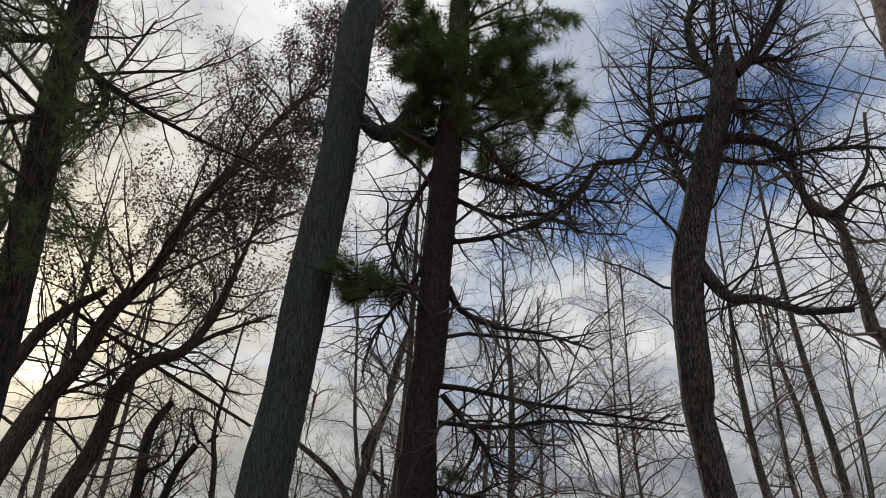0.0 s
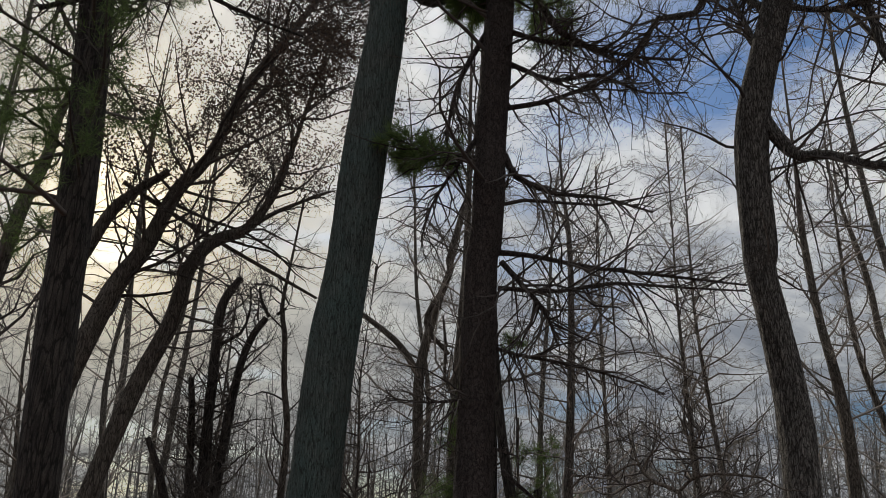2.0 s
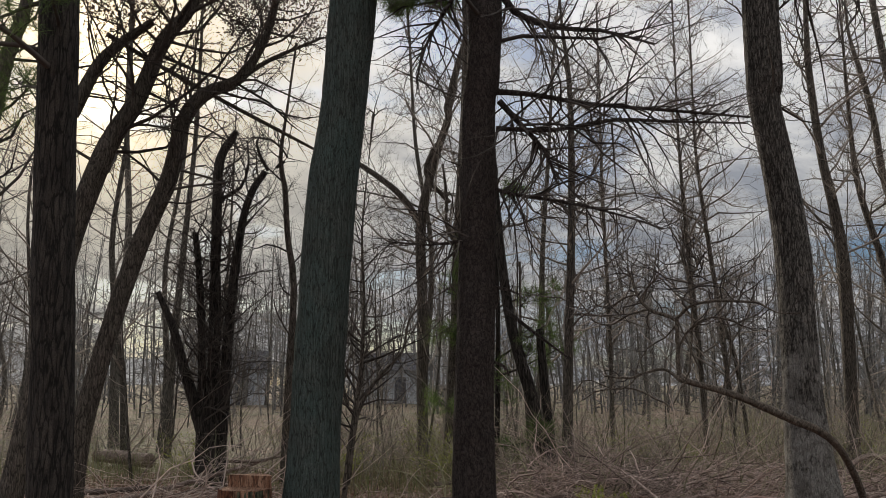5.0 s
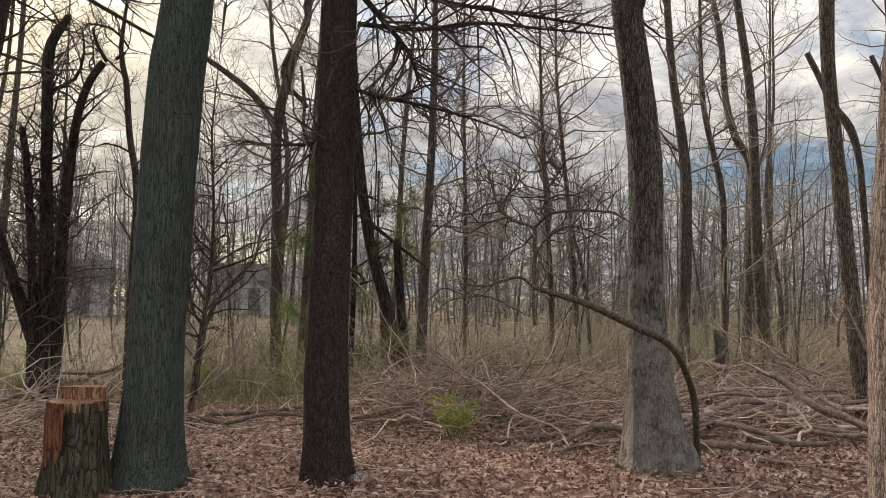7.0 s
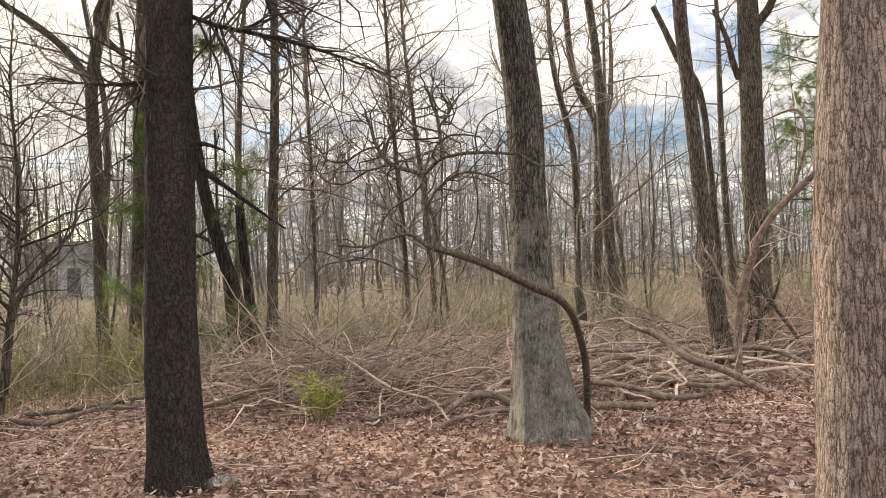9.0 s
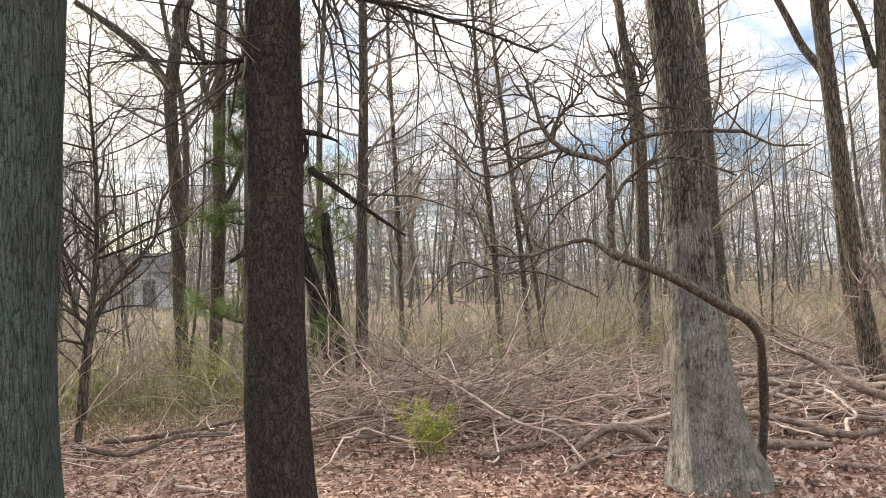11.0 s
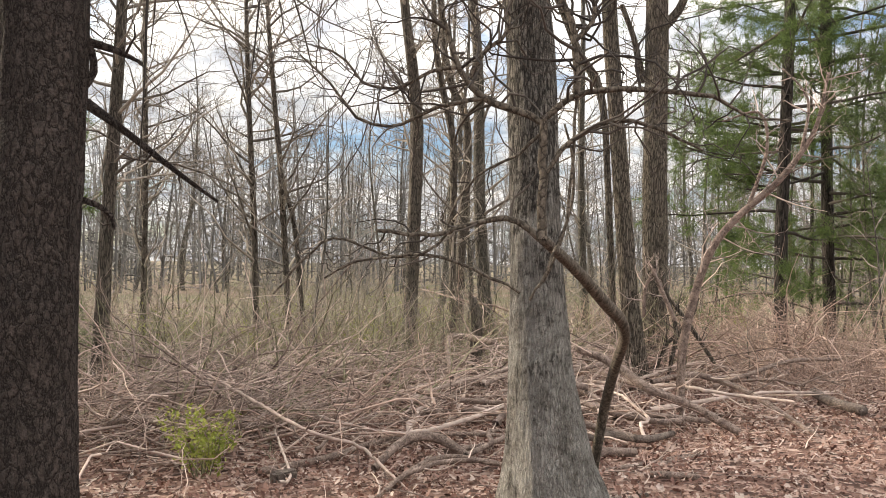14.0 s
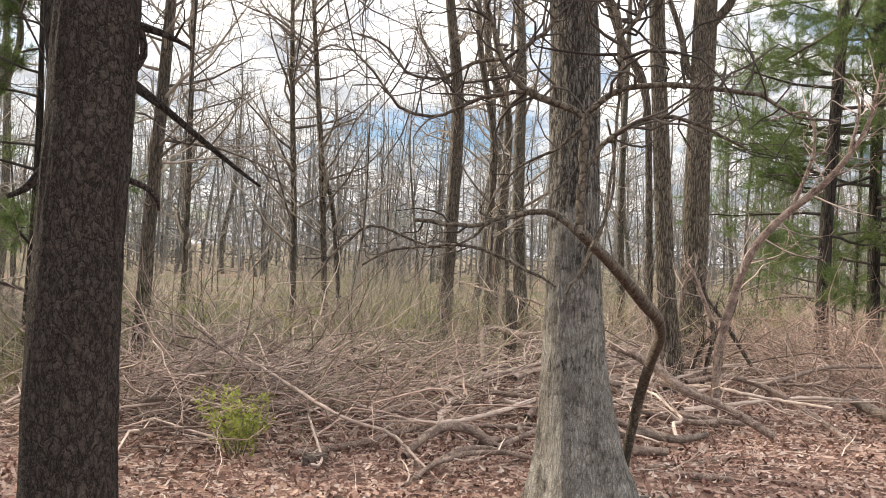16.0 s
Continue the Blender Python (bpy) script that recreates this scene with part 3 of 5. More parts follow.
    "snag2_c": [(-3.8,12.51,4.95,0.027),(-3.64,12.57,5.15,0.018),(-3.88,12.47,5.41,0.018),(-4.19,12.36,5.42,0.014)],
    "fork": [(-1.63,14.81,-0.19,0.099),(-1.65,14.81,1.09,0.1),(-1.66,14.81,2.9,0.096),(-1.69,14.81,4.42,0.096),(-1.47,14.83,5.57,0.082),(-1.18,14.87,6.53,0.067),(-1.2,14.86,6.71,0.076),(-0.99,14.89,7.66,0.062),(-0.85,14.91,8.28,0.034)],
    "fork_b": [(-1.72,14.8,4.47,0.071),(-2.05,14.76,4.96,0.061),(-2.44,14.72,5.3,0.055),(-2.98,14.65,5.67,0.045)],
    "fork_c": [(-1.28,14.86,6.2,0.051),(-1.61,14.82,5.45,0.046),(-1.16,14.87,4.86,0.041)],
    "redshrub1": [(-2.07,10.17,0.24,0.033),(-2.02,10.18,0.8,0.027),(-1.91,10.2,1.61,0.027),(-1.88,10.2,2.43,0.02),(-1.92,10.2,3.32,0.014),(-1.9,10.2,3.81,0.01)],
    "redshrub2": [(-2.04,10.17,0.27,0.033),(-1.93,10.19,1.14,0.027),(-1.66,10.25,1.61,0.02),(-1.4,10.3,1.89,0.017),(-1.31,10.31,2.31,0.014),(-1.08,10.36,2.53,0.01),(-0.73,10.43,2.77,0.011)],
    "redshrub3": [(-2.06,10.17,1.21,0.02),(-2.18,10.15,1.74,0.017),(-2.24,10.13,2.14,0.01),(-2.19,10.14,2.76,0.007)],
    "pair1": [(0.46,13.0,0.27,0.101),(0.31,13.01,1.15,0.097),(-0.0,13.02,2.3,0.089),(-0.17,13.03,3.46,0.076),(-0.25,13.03,4.45,0.063),(-0.31,13.04,5.64,0.041)],
    "pair2": [(0.58,13.0,0.45,0.071),(0.48,13.0,1.5,0.071),(0.42,13.01,2.35,0.062)],
    "pair3": [(0.26,13.01,0.36,0.053),(0.19,13.02,1.5,0.044),(0.12,13.02,1.94,0.031)],
    "slim": [(0.75,12.2,0.1,0.079),(0.81,12.2,1.84,0.071),(0.9,12.19,3.78,0.059),(0.93,12.19,5.93,0.043),(0.83,12.2,7.12,0.023),(0.8,12.2,8.07,0.015)],
    "mid": [(5.55,14.28,0.05,0.11),(5.6,14.26,1.75,0.106),(5.63,14.25,3.58,0.101),(5.56,14.28,4.5,0.087),(5.43,14.33,5.55,0.072),(5.35,14.36,6.92,0.062),(5.35,14.36,7.55,0.054),(5.37,14.35,8.49,0.033)],
    "bend": [(7.59,16.22,-0.38,0.098),(7.71,16.17,1.8,0.092),(7.79,16.14,4.01,0.081),(7.52,16.26,4.79,0.076),(7.35,16.33,5.57,0.071),(7.28,16.36,6.78,0.059),(7.14,16.43,7.77,0.054),(6.99,16.49,8.73,0.031)],
    "oak": [(6.2,10.01,0.38,0.116),(6.13,10.07,1.23,0.107),(6.06,10.14,2.52,0.097),(5.96,10.24,4.48,0.088),(5.92,10.21,5.98,0.104),(5.79,10.29,6.22,0.105),(5.78,10.3,6.7,0.084),(5.73,10.32,7.35,0.078),(5.7,10.34,7.98,0.068),(5.46,10.49,8.41,0.052),(5.25,10.61,8.91,0.04),(4.98,10.78,9.65,0.028)],
    "oak_b": [(7.58,11.84,0.36,0.044),(7.49,11.92,2.78,0.048),(7.45,11.95,3.59,0.049),(7.36,12.03,4.11,0.065),(7.19,12.19,4.5,0.057),(7.05,12.32,4.98,0.049),(6.92,12.43,5.39,0.045)],
    "oak_c": [(5.72,10.33,8.07,0.059),(5.9,10.22,8.41,0.047),(6.18,10.05,8.87,0.034),(6.3,9.98,9.79,0.026)],
    "oak2": [(7.82,11.29,0.11,0.218),(7.82,11.29,0.73,0.183),(7.8,11.3,2.37,0.168),(7.81,11.29,3.54,0.16),(7.82,11.29,5.11,0.152),(7.81,11.29,6.68,0.129)],
    "oak2_b": [(7.89,11.21,4.79,0.07),(8.02,11.07,5.01,0.062),(8.11,10.98,5.32,0.046)],
    "oak2_c": [(7.7,11.41,4.02,0.047),(7.64,11.47,4.33,0.047),(7.6,11.52,4.65,0.039),(7.48,11.64,5.13,0.036)],
    "pine": [(10.7,11.4,0.87,0.101),(10.7,11.39,1.97,0.097),(10.73,11.35,3.47,0.088),(10.78,11.3,5.68,0.084),(10.81,11.26,7.44,0.053)],
    "pine2": [(13.13,12.16,0.67,0.111),(13.1,12.2,3.3,0.101),(13.09,12.22,6.35,0.096),(13.07,12.25,8.4,0.061)],
    "thin1": [(3.47,15.42,0.35,0.049),(3.42,15.43,1.94,0.049),(3.31,15.47,3.98,0.04),(3.24,15.49,6.02,0.027)],
    "thin2": [(3.92,15.19,0.37,0.049),(3.78,15.24,2.67,0.049),(3.66,15.29,4.0,0.04),(3.52,15.34,5.86,0.027)],
    "thin2b": [(4.13,15.11,0.38,0.04),(3.98,15.17,1.97,0.04),(3.8,15.24,2.68,0.036)],
    "thin3": [(1.8,15.47,0.34,0.046),(1.8,15.46,2.51,0.038),(1.75,15.47,5.02,0.033)],
    "twin": [(6.31,14.22,0.1,0.055),(6.3,14.22,1.92,0.055),(6.3,14.22,3.29,0.059),(6.15,14.31,4.19,0.055),(6.02,14.37,5.01,0.05),(5.99,14.39,6.1,0.036)],
    "arch": [(2.69,6.78,0.29,0.028),(2.6,6.6,0.65,0.028),(2.4,6.3,0.93,0.026),(2.22,6.05,1.09,0.026),(2.05,5.9,1.19,0.027),(1.85,5.76,1.26,0.027),(1.42,5.47,1.42,0.021),(1.01,5.15,1.52,0.016)],
    "arch_left": [(1.01,5.15,1.52,0.012),(0.95,5.2,1.57,0.01),(0.89,5.25,1.58,0.009),(0.81,5.31,1.55,0.008),(0.74,5.36,1.53,0.007),(0.6,5.46,1.54,0.006)],
    "arch_up": [(1.01,5.15,1.52,0.015),(1.01,5.15,1.66,0.014),(1.01,5.15,1.8,0.013),(1.01,5.15,1.89,0.013)],
    "arch_u1": [(1.01,5.15,1.88,0.011),(0.93,5.21,1.92,0.012),(0.86,5.27,1.96,0.011),(0.81,5.31,2.04,0.01),(0.78,5.33,2.13,0.009),(0.75,5.35,2.26,0.006)],
    "arch_u2": [(1.01,5.15,1.88,0.01),(1.05,5.12,1.93,0.01),(1.11,5.08,1.97,0.009),(1.2,5.01,1.98,0.009),(1.31,4.92,1.97,0.008),(1.41,4.84,1.95,0.007),(1.46,4.8,1.91,0.005),(1.52,4.75,1.88,0.004),(1.59,4.7,1.88,0.003)],
    "arch_u3": [(1.02,5.14,1.72,0.007),(1.05,5.12,1.79,0.008),(1.11,5.07,1.85,0.008),(1.18,5.02,1.88,0.007),(1.26,4.96,1.87,0.006),(1.33,4.91,1.83,0.005),(1.39,4.86,1.79,0.003)],
    "arch_u4": [(1.09,5.09,1.97,0.011),(1.09,5.09,2.06,0.011),(1.08,5.09,2.15,0.01),(1.06,5.11,2.24,0.01),(1.04,5.13,2.31,0.008)],
    "arch_u5": [(0.88,5.26,1.96,0.007),(0.79,5.32,1.94,0.007),(0.72,5.38,1.91,0.006),(0.63,5.45,1.87,0.005),(0.55,5.51,1.9,0.005),(0.48,5.57,2.01,0.004),(0.4,5.63,2.1,0.003)],
    "arch_u6": [(0.8,5.31,2.05,0.007),(0.73,5.37,2.04,0.006),(0.64,5.44,1.99,0.005),(0.56,5.5,2.01,0.004),(0.52,5.53,2.08,0.004),(0.44,5.59,2.13,0.003)],
    "arch_u7": [(0.83,5.29,2.02,0.007),(0.86,5.27,2.09,0.007),(0.9,5.23,2.14,0.006),(0.93,5.21,2.2,0.005),(0.9,5.24,2.26,0.004)],
    "arch_u8": [(1.08,5.09,2.13,0.008),(1.13,5.06,2.19,0.007),(1.13,5.06,2.25,0.006)],
    "arch_u9": [(1.0,5.16,1.84,0.006),(0.95,5.2,1.78,0.005),(0.87,5.26,1.73,0.004),(0.8,5.31,1.64,0.004),(0.78,5.33,1.55,0.003)],
    "arch_l2": [(0.96,5.19,1.35,0.004),(0.89,5.25,1.4,0.005),(0.81,5.31,1.44,0.005),(0.73,5.37,1.47,0.005),(0.64,5.44,1.46,0.004),(0.56,5.5,1.45,0.004),(0.47,5.57,1.39,0.003)],
    "arch_l3": [(0.78,5.33,1.54,0.005),(0.7,5.39,1.46,0.004),(0.61,5.47,1.47,0.004),(0.49,5.55,1.52,0.004),(0.41,5.62,1.44,0.004),(0.34,5.67,1.34,0.003)],
    "arch_w": [(1.1,5.1,1.97,0.004),(1.09,5.1,1.85,0.005),(1.08,5.1,1.72,0.005),(1.06,5.1,1.58,0.005),(1.01,5.1,1.47,0.004),(0.96,5.1,1.37,0.003)],
    "arch_v": [(1.29,5.58,1.31,0.004),(1.36,5.52,1.46,0.005),(1.4,5.48,1.65,0.005),(1.41,5.48,1.82,0.005),(1.38,5.5,1.96,0.004)],
    "bush": [(5.45,8.65,0.01,0.038),(5.45,8.65,0.43,0.04),(5.47,8.63,0.75,0.043),(5.54,8.56,1.19,0.04),(5.64,8.44,1.62,0.037),(5.8,8.27,1.92,0.034),(6.0,8.05,2.19,0.031),(6.15,7.88,2.48,0.026),(6.25,7.77,2.76,0.02),(6.32,7.7,3.24,0.015)],
    "bush_b": [(5.41,8.69,0.91,0.022),(5.35,8.76,1.12,0.019),(5.27,8.84,1.38,0.016),(5.23,8.89,1.49,0.011)],
    "bush_c": [(5.21,8.91,0.94,0.016),(5.22,8.9,1.21,0.016),(5.28,8.83,1.41,0.014)],
    "bush_d": [(5.85,8.22,1.98,0.018),(5.96,8.09,2.53,0.016),(5.92,8.14,2.89,0.013),(5.69,8.38,2.82,0.008)],
    "bush_e": [(6.15,7.88,2.45,0.015),(6.2,7.82,2.89,0.013),(6.17,7.86,3.09,0.01),(6.05,7.99,3.3,0.008)],
    "log1": [(4.99,7.6,0.08,0.039),(4.76,7.91,0.27,0.044),(4.43,8.02,0.4,0.046),(4.35,8.31,0.55,0.046),(4.28,8.51,0.64,0.039),(4.13,8.64,0.7,0.032)],
    "log2": [(5.06,8.65,0.35,0.026),(5.75,8.78,0.36,0.033),(5.96,8.45,0.28,0.032),(5.87,7.95,0.16,0.028),(5.47,7.2,0.06,0.02)],
    "log3": [(4.8,9.36,0.2,0.034),(4.57,8.51,0.14,0.032),(4.86,8.38,0.1,0.033),(5.24,8.11,0.06,0.027)],
    "log4": [(3.74,8.06,0.08,0.035),(3.99,8.03,0.08,0.036),(4.12,7.79,0.08,0.035),(4.55,7.91,0.06,0.028)],
    "log5": [(3.23,7.14,0.04,0.022),(3.52,7.19,0.05,0.023),(3.91,7.27,0.05,0.022),(4.72,7.35,0.03,0.015)],
    "log6": [(3.42,7.07,0.06,0.033),(3.49,6.75,0.06,0.032),(3.5,6.62,0.06,0.028)],
    "log7": [(3.55,6.64,0.05,0.024),(3.8,6.6,0.05,0.023),(4.02,6.52,0.05,0.021)],
    "log8": [(1.45,7.25,0.05,0.013),(1.57,7.38,0.08,0.015),(1.92,7.68,0.1,0.018),(2.25,7.79,0.12,0.021),(2.49,7.69,0.12,0.021),(2.61,7.51,0.1,0.019)],
    "log9": [(1.89,8.06,0.06,0.03),(2.08,8.16,0.15,0.035),(2.3,8.23,0.2,0.041),(2.51,8.22,0.16,0.041),(2.64,8.07,0.05,0.041)],
    "log10": [(1.08,11.49,0.75,0.008),(1.11,10.33,0.6,0.01),(1.32,9.32,0.45,0.013),(1.52,8.35,0.3,0.014),(1.85,8.22,0.18,0.014),(1.86,7.8,0.1,0.011),(1.85,7.4,0.04,0.007)],
    "log11": [(3.04,13.09,0.3,0.026),(3.16,11.69,0.28,0.032),(3.19,10.45,0.25,0.034),(3.31,9.43,0.22,0.031),(3.7,9.01,0.2,0.025)],
    "log12": [(1.9,9.87,0.2,0.015),(2.14,9.17,0.15,0.018),(2.42,8.72,0.12,0.02),(2.93,8.72,0.15,0.023),(3.84,9.12,0.2,0.028)],
    "log13": [(3.91,12.02,0.1,0.031),(4.65,11.51,0.12,0.034),(5.01,10.68,0.12,0.032)],
    "log14": [(6.1,10.94,0.2,0.042),(5.42,9.51,0.25,0.035),(5.02,8.5,0.3,0.028)],
    "log15": [(4.88,9.42,0.3,0.034),(4.22,9.03,0.2,0.031),(3.6,8.66,0.1,0.029)],
    "log17": [(7.37,8.55,0.1,0.059),(7.0,8.12,0.1,0.056),(6.78,7.64,0.1,0.057)],
    "log18": [(8.1,8.72,0.4,0.022),(7.55,8.96,0.38,0.028),(6.83,8.9,0.3,0.027),(6.46,9.1,0.15,0.021)],
    "log20": [(-2.12,10.11,0.05,0.033),(-1.55,9.47,0.06,0.028),(-1.2,10.1,0.06,0.03),(-0.7,10.06,0.05,0.027)],
    "log21": [(-1.02,8.28,0.03,0.014),(-0.56,7.89,0.03,0.016)],
    "log22": [(-7.85,15.12,0.15,0.137),(-7.14,14.72,0.15,0.143),(-6.38,14.15,0.15,0.147)],
    "log23": [(-5.24,9.66,0.1,0.04),(-4.53,9.6,0.15,0.039),(-4.31,10.85,0.2,0.037),(-4.1,12.21,0.25,0.029),(-3.72,13.21,0.35,0.018)],
    "log24": [(-4.36,11.17,0.2,0.031),(-4.47,12.51,0.3,0.03),(-3.78,12.5,0.35,0.026),(-4.16,15.45,0.45,0.021)],
    "log25": [(-5.84,10.68,0.06,0.051),(-5.53,10.87,0.06,0.045),(-5.06,11.34,0.06,0.039)],
    "log26": [(-1.87,10.19,0.05,0.032),(-1.55,10.22,0.05,0.028),(-1.13,10.41,0.06,0.027),(-0.63,10.9,0.05,0.024)],
    "log27": [(-1.2,11.97,0.06,0.041),(-0.98,12.04,0.08,0.036),(-0.76,12.25,0.08,0.031)],
    "log28": [(1.51,7.37,0.04,0.017),(1.92,7.76,0.06,0.023),(2.36,7.97,0.1,0.024),(2.63,7.67,0.1,0.021)],
    "log29": [(1.85,6.31,0.05,0.024),(1.96,6.2,0.05,0.027)],
    "log30": [(1.69,6.95,0.03,0.023),(1.77,6.51,0.03,0.017),(1.88,6.28,0.02,0.013)],
    "far2": [(-1.12,14.3,0.61,0.097),(-1.02,14.3,2.4,0.094),(-0.97,14.31,3.93,0.087),(-0.89,14.31,5.47,0.08),(-0.83,14.32,7.03,0.062)],
    "far2_b": [(-0.98,14.31,2.55,0.053),(-0.69,14.32,3.16,0.046),(-0.49,14.34,3.77,0.039),(-0.54,14.33,4.39,0.031),(-0.58,14.33,5.02,0.023)],
    "far2_c": [(-0.99,14.31,3.93,0.034),(-1.17,14.3,4.31,0.03),(-1.17,14.3,4.84,0.026),(-1.24,14.29,5.45,0.019)],
    "post": [(5.03,11.58,0.07,0.077),(5.03,11.58,0.42,0.077),(5.03,11.58,0.73,0.07),(4.99,11.61,1.01,0.049)],
    "root1": [(6.67,9.93,0.26,0.023),(6.71,9.88,0.66,0.026),(6.65,9.95,1.05,0.023),(6.6,10.0,1.37,0.016)],
    "root2": [(7.01,9.57,0.31,0.019),(6.88,9.71,0.61,0.026),(6.76,9.83,0.86,0.023),(6.63,9.97,1.11,0.016)],
    "root3": [(6.56,10.04,0.22,0.016),(6.64,9.96,0.52,0.023),(6.81,9.78,0.77,0.023),(6.88,9.7,1.07,0.016)],
    "log31": [(2.38,6.6,0.09,0.033),(2.65,6.62,0.09,0.036),(2.94,6.61,0.09,0.032)],
    "log32": [(3.1,7.73,0.1,0.045),(3.39,7.6,0.1,0.044),(3.73,7.5,0.08,0.034)],
    "log33": [(3.19,7.29,0.05,0.022),(3.78,7.31,0.05,0.023),(4.46,7.38,0.05,0.018)],
    "log34": [(3.25,6.89,0.12,0.028),(3.38,6.79,0.12,0.028),(3.53,6.74,0.1,0.023)],
    "log35": [(3.51,6.74,0.05,0.023),(3.97,6.7,0.05,0.019)],
    "log36": [(3.91,9.76,0.25,0.024),(4.37,9.95,0.3,0.028),(4.75,9.72,0.3,0.027),(5.23,9.77,0.34,0.027),(5.75,9.93,0.34,0.025),(5.86,9.63,0.28,0.02)],
    "log37": [(3.36,8.75,0.1,0.033),(3.87,9.16,0.2,0.041),(4.32,9.41,0.28,0.043),(4.75,9.19,0.25,0.035)],
    "log38": [(3.46,8.57,0.18,0.033),(3.78,8.35,0.16,0.035),(4.1,7.92,0.08,0.03)],
    "log39": [(4.23,8.87,0.24,0.031),(4.36,8.4,0.16,0.032),(4.65,8.19,0.1,0.031),(4.98,8.2,0.08,0.029)],
    "log40": [(6.82,16.13,0.95,0.017),(5.94,13.18,0.88,0.019),(6.0,12.41,0.82,0.022),(5.97,11.51,0.65,0.024),(6.13,11.26,0.4,0.028),(6.37,11.41,0.12,0.032)],
    "log41": [(6.42,11.64,0.15,0.025),(6.75,11.96,0.45,0.021),(7.57,12.96,0.62,0.018),(15.2,24.56,0.95,0.027)],
    "log42": [(3.71,10.02,0.3,0.028),(4.11,10.75,0.48,0.034),(4.68,11.54,0.55,0.044),(4.84,10.89,0.52,0.05)],
}


def foot(rows):
    """Carries a trunk's rows down into the ground."""
    a, b = rows[0], rows[1]
    if a[2] <= -0.05:
        return rows
    k = (a[2] + 0.12) / max(b[2] - a[2], 0.05)
    return [(a[0] + (a[0] - b[0]) * min(k, 1.0), a[1] + (a[1] - b[1]) * min(k, 1.0), -0.12, a[3] * 1.06), *rows]


def crest(rows, height, lean=(0, 0)):
    """Carries a trunk's rows up to a thin tip."""
    x, y, z, r = rows[-1]
    return [*rows, (x + lean[0] * 0.5, y + lean[1] * 0.5, z + height * 0.5, r * 0.6), (x + lean[0], y + lean[1], z + height, 0.02)]


# ---- ground ----
def ground_height(x, y):
    near = noise.noise(Vector((x * 0.22, y * 0.22, 1.7))) * 0.05 + noise.noise(Vector((x * 0.9, y * 0.9, 4.2))) * 0.018
    return near - 0.012 + 0.12 * math.exp(-((y - 6.4) / 1.3) ** 2)


def build_ground():
    rings = [0.0, *np.geomspace(0.35, 900, 110)]
    seg = 150
    verts = []
    for rr in rings:
        for k in range(seg):
            a = 2 * math.pi * k / seg
            x, y = 1.5 + rr * math.cos(a), 7.0 + rr * math.sin(a)
            verts.append((x, y, ground_height(x, y)))
    idx = np.arange(len(rings) * seg).reshape(len(rings), seg)
    nxt = np.roll(idx, -1, axis=1)
    me = mesh_of("ground", verts, np.stack([idx[:-1], idx[1:], nxt[1:], nxt[:-1]], axis=-1).reshape(-1, 4), SOIL)
    tagged(new("ground", me), "woodland floor of brown soil under fallen leaves", "ground", kind="structure")


build_ground()


# ---- the named trees ----
def tree(name, shape, mat, label, limbs=(), height=6.0, lean=(0, 0), seed=1, sides=14, step=0.25, relief=0.02, furrows=6.0, flare=0.2,
         twig=TWIG_DARK, crown=12, reach=2.6, low=0.35, limb_twigs=10, limb_reach=0.9, levels=2, rise=0.05, cut=False, category="tree"):
    rng = np.random.default_rng(seed)
    ctrl = foot(SHAPES[shape])
    base = np.array([ctrl[0][0], ctrl[0][1], 0.0])
    full = ctrl if cut else crest(ctrl, height, lean)
    top = thing(name, base, label, category)
    rows = smooth_line(full, step)
    part("trunk", trunk_mesh("trunk", rows, mat, base, sides, relief, furrows, flare, seed * 3.7), top)
    out = [[], [], []]
    for shape_of in limbs:
        ln = smooth_line(SHAPES[shape_of], 0.14)
        part("limb", tube_mesh("limb", [ln], 8, mat, base), top)
        if limb_twigs:
            sprout(rng, ln, limb_twigs, limb_reach, out, levels, 0.12, rise)
    if crown:
        boughs = [[], [], [], []]
        sprout(rng, rows, int(crown * 1.4), reach, boughs, 3, low, rise + 0.02, 1.05, 8, 0.24, 6, 1.35)
        for k in range(3):
            out[min(k, 2)].extend(boughs[k])
    if any(out):
        part("crown", crown_meshes("crown", out, twig, base), top, "bare branches and fine twigs")
    return top, out


tree("tree", "A", BARK_GREEN, "stout straight tree with greenish grey bark beside a stump", ("A_limb", "A_stub"), 7, (0.4, 0.2), 3, 84, 0.05, 0.045, 8, 0.25,
     crown=6, low=0.75, limb_twigs=3)
B_LIMBS = ["B_" + c for c in "bcdefhijklmn"] + ["B_twig1", "B_twig2", "B_twig3", "B_twig4", "B_hook"]
tree("conifer", "B", BARK_DARK, "dark flaky-barked conifer with dead lower branches", B_LIMBS[:12], 6, (0.1, 0.1), 5, 90, 0.045, 0.05, 8, 0.2,
     crown=34, low=0.3, reach=1.9, limb_twigs=34, limb_reach=1.1, rise=-0.015, levels=3)
tree("tree", "C", BARK_GREY, "grey furrowed tree with a pale lichen foot and crooked limbs", ["C_" + c for c in "abcdefghijk"], 0.6, (0.1, 0), 7, 84, 0.05, 0.05, 8, 0.22,
     crown=14, low=0.45, reach=1.8, limb_twigs=34, limb_reach=1.5, levels=3)
tree("tree", "D", BARK_TAN, "tan ridge-barked tree lit warm beside the path", (), 8, (0.3, 0.2), 9, 84, 0.06, 0.05, 8, 0.3, crown=8, low=0.7)
tree("pine", "L", BARK_BLACK, "dark straight pine trunk with short crooked limbs", ["L_" + c for c in "abcde"], 6, (-0.2, 0.3), 11, 28, 0.12, 0.04, 6, 0.3,
     crown=40, low=0.35, reach=2.6, limb_twigs=26, limb_reach=1.3, levels=3)
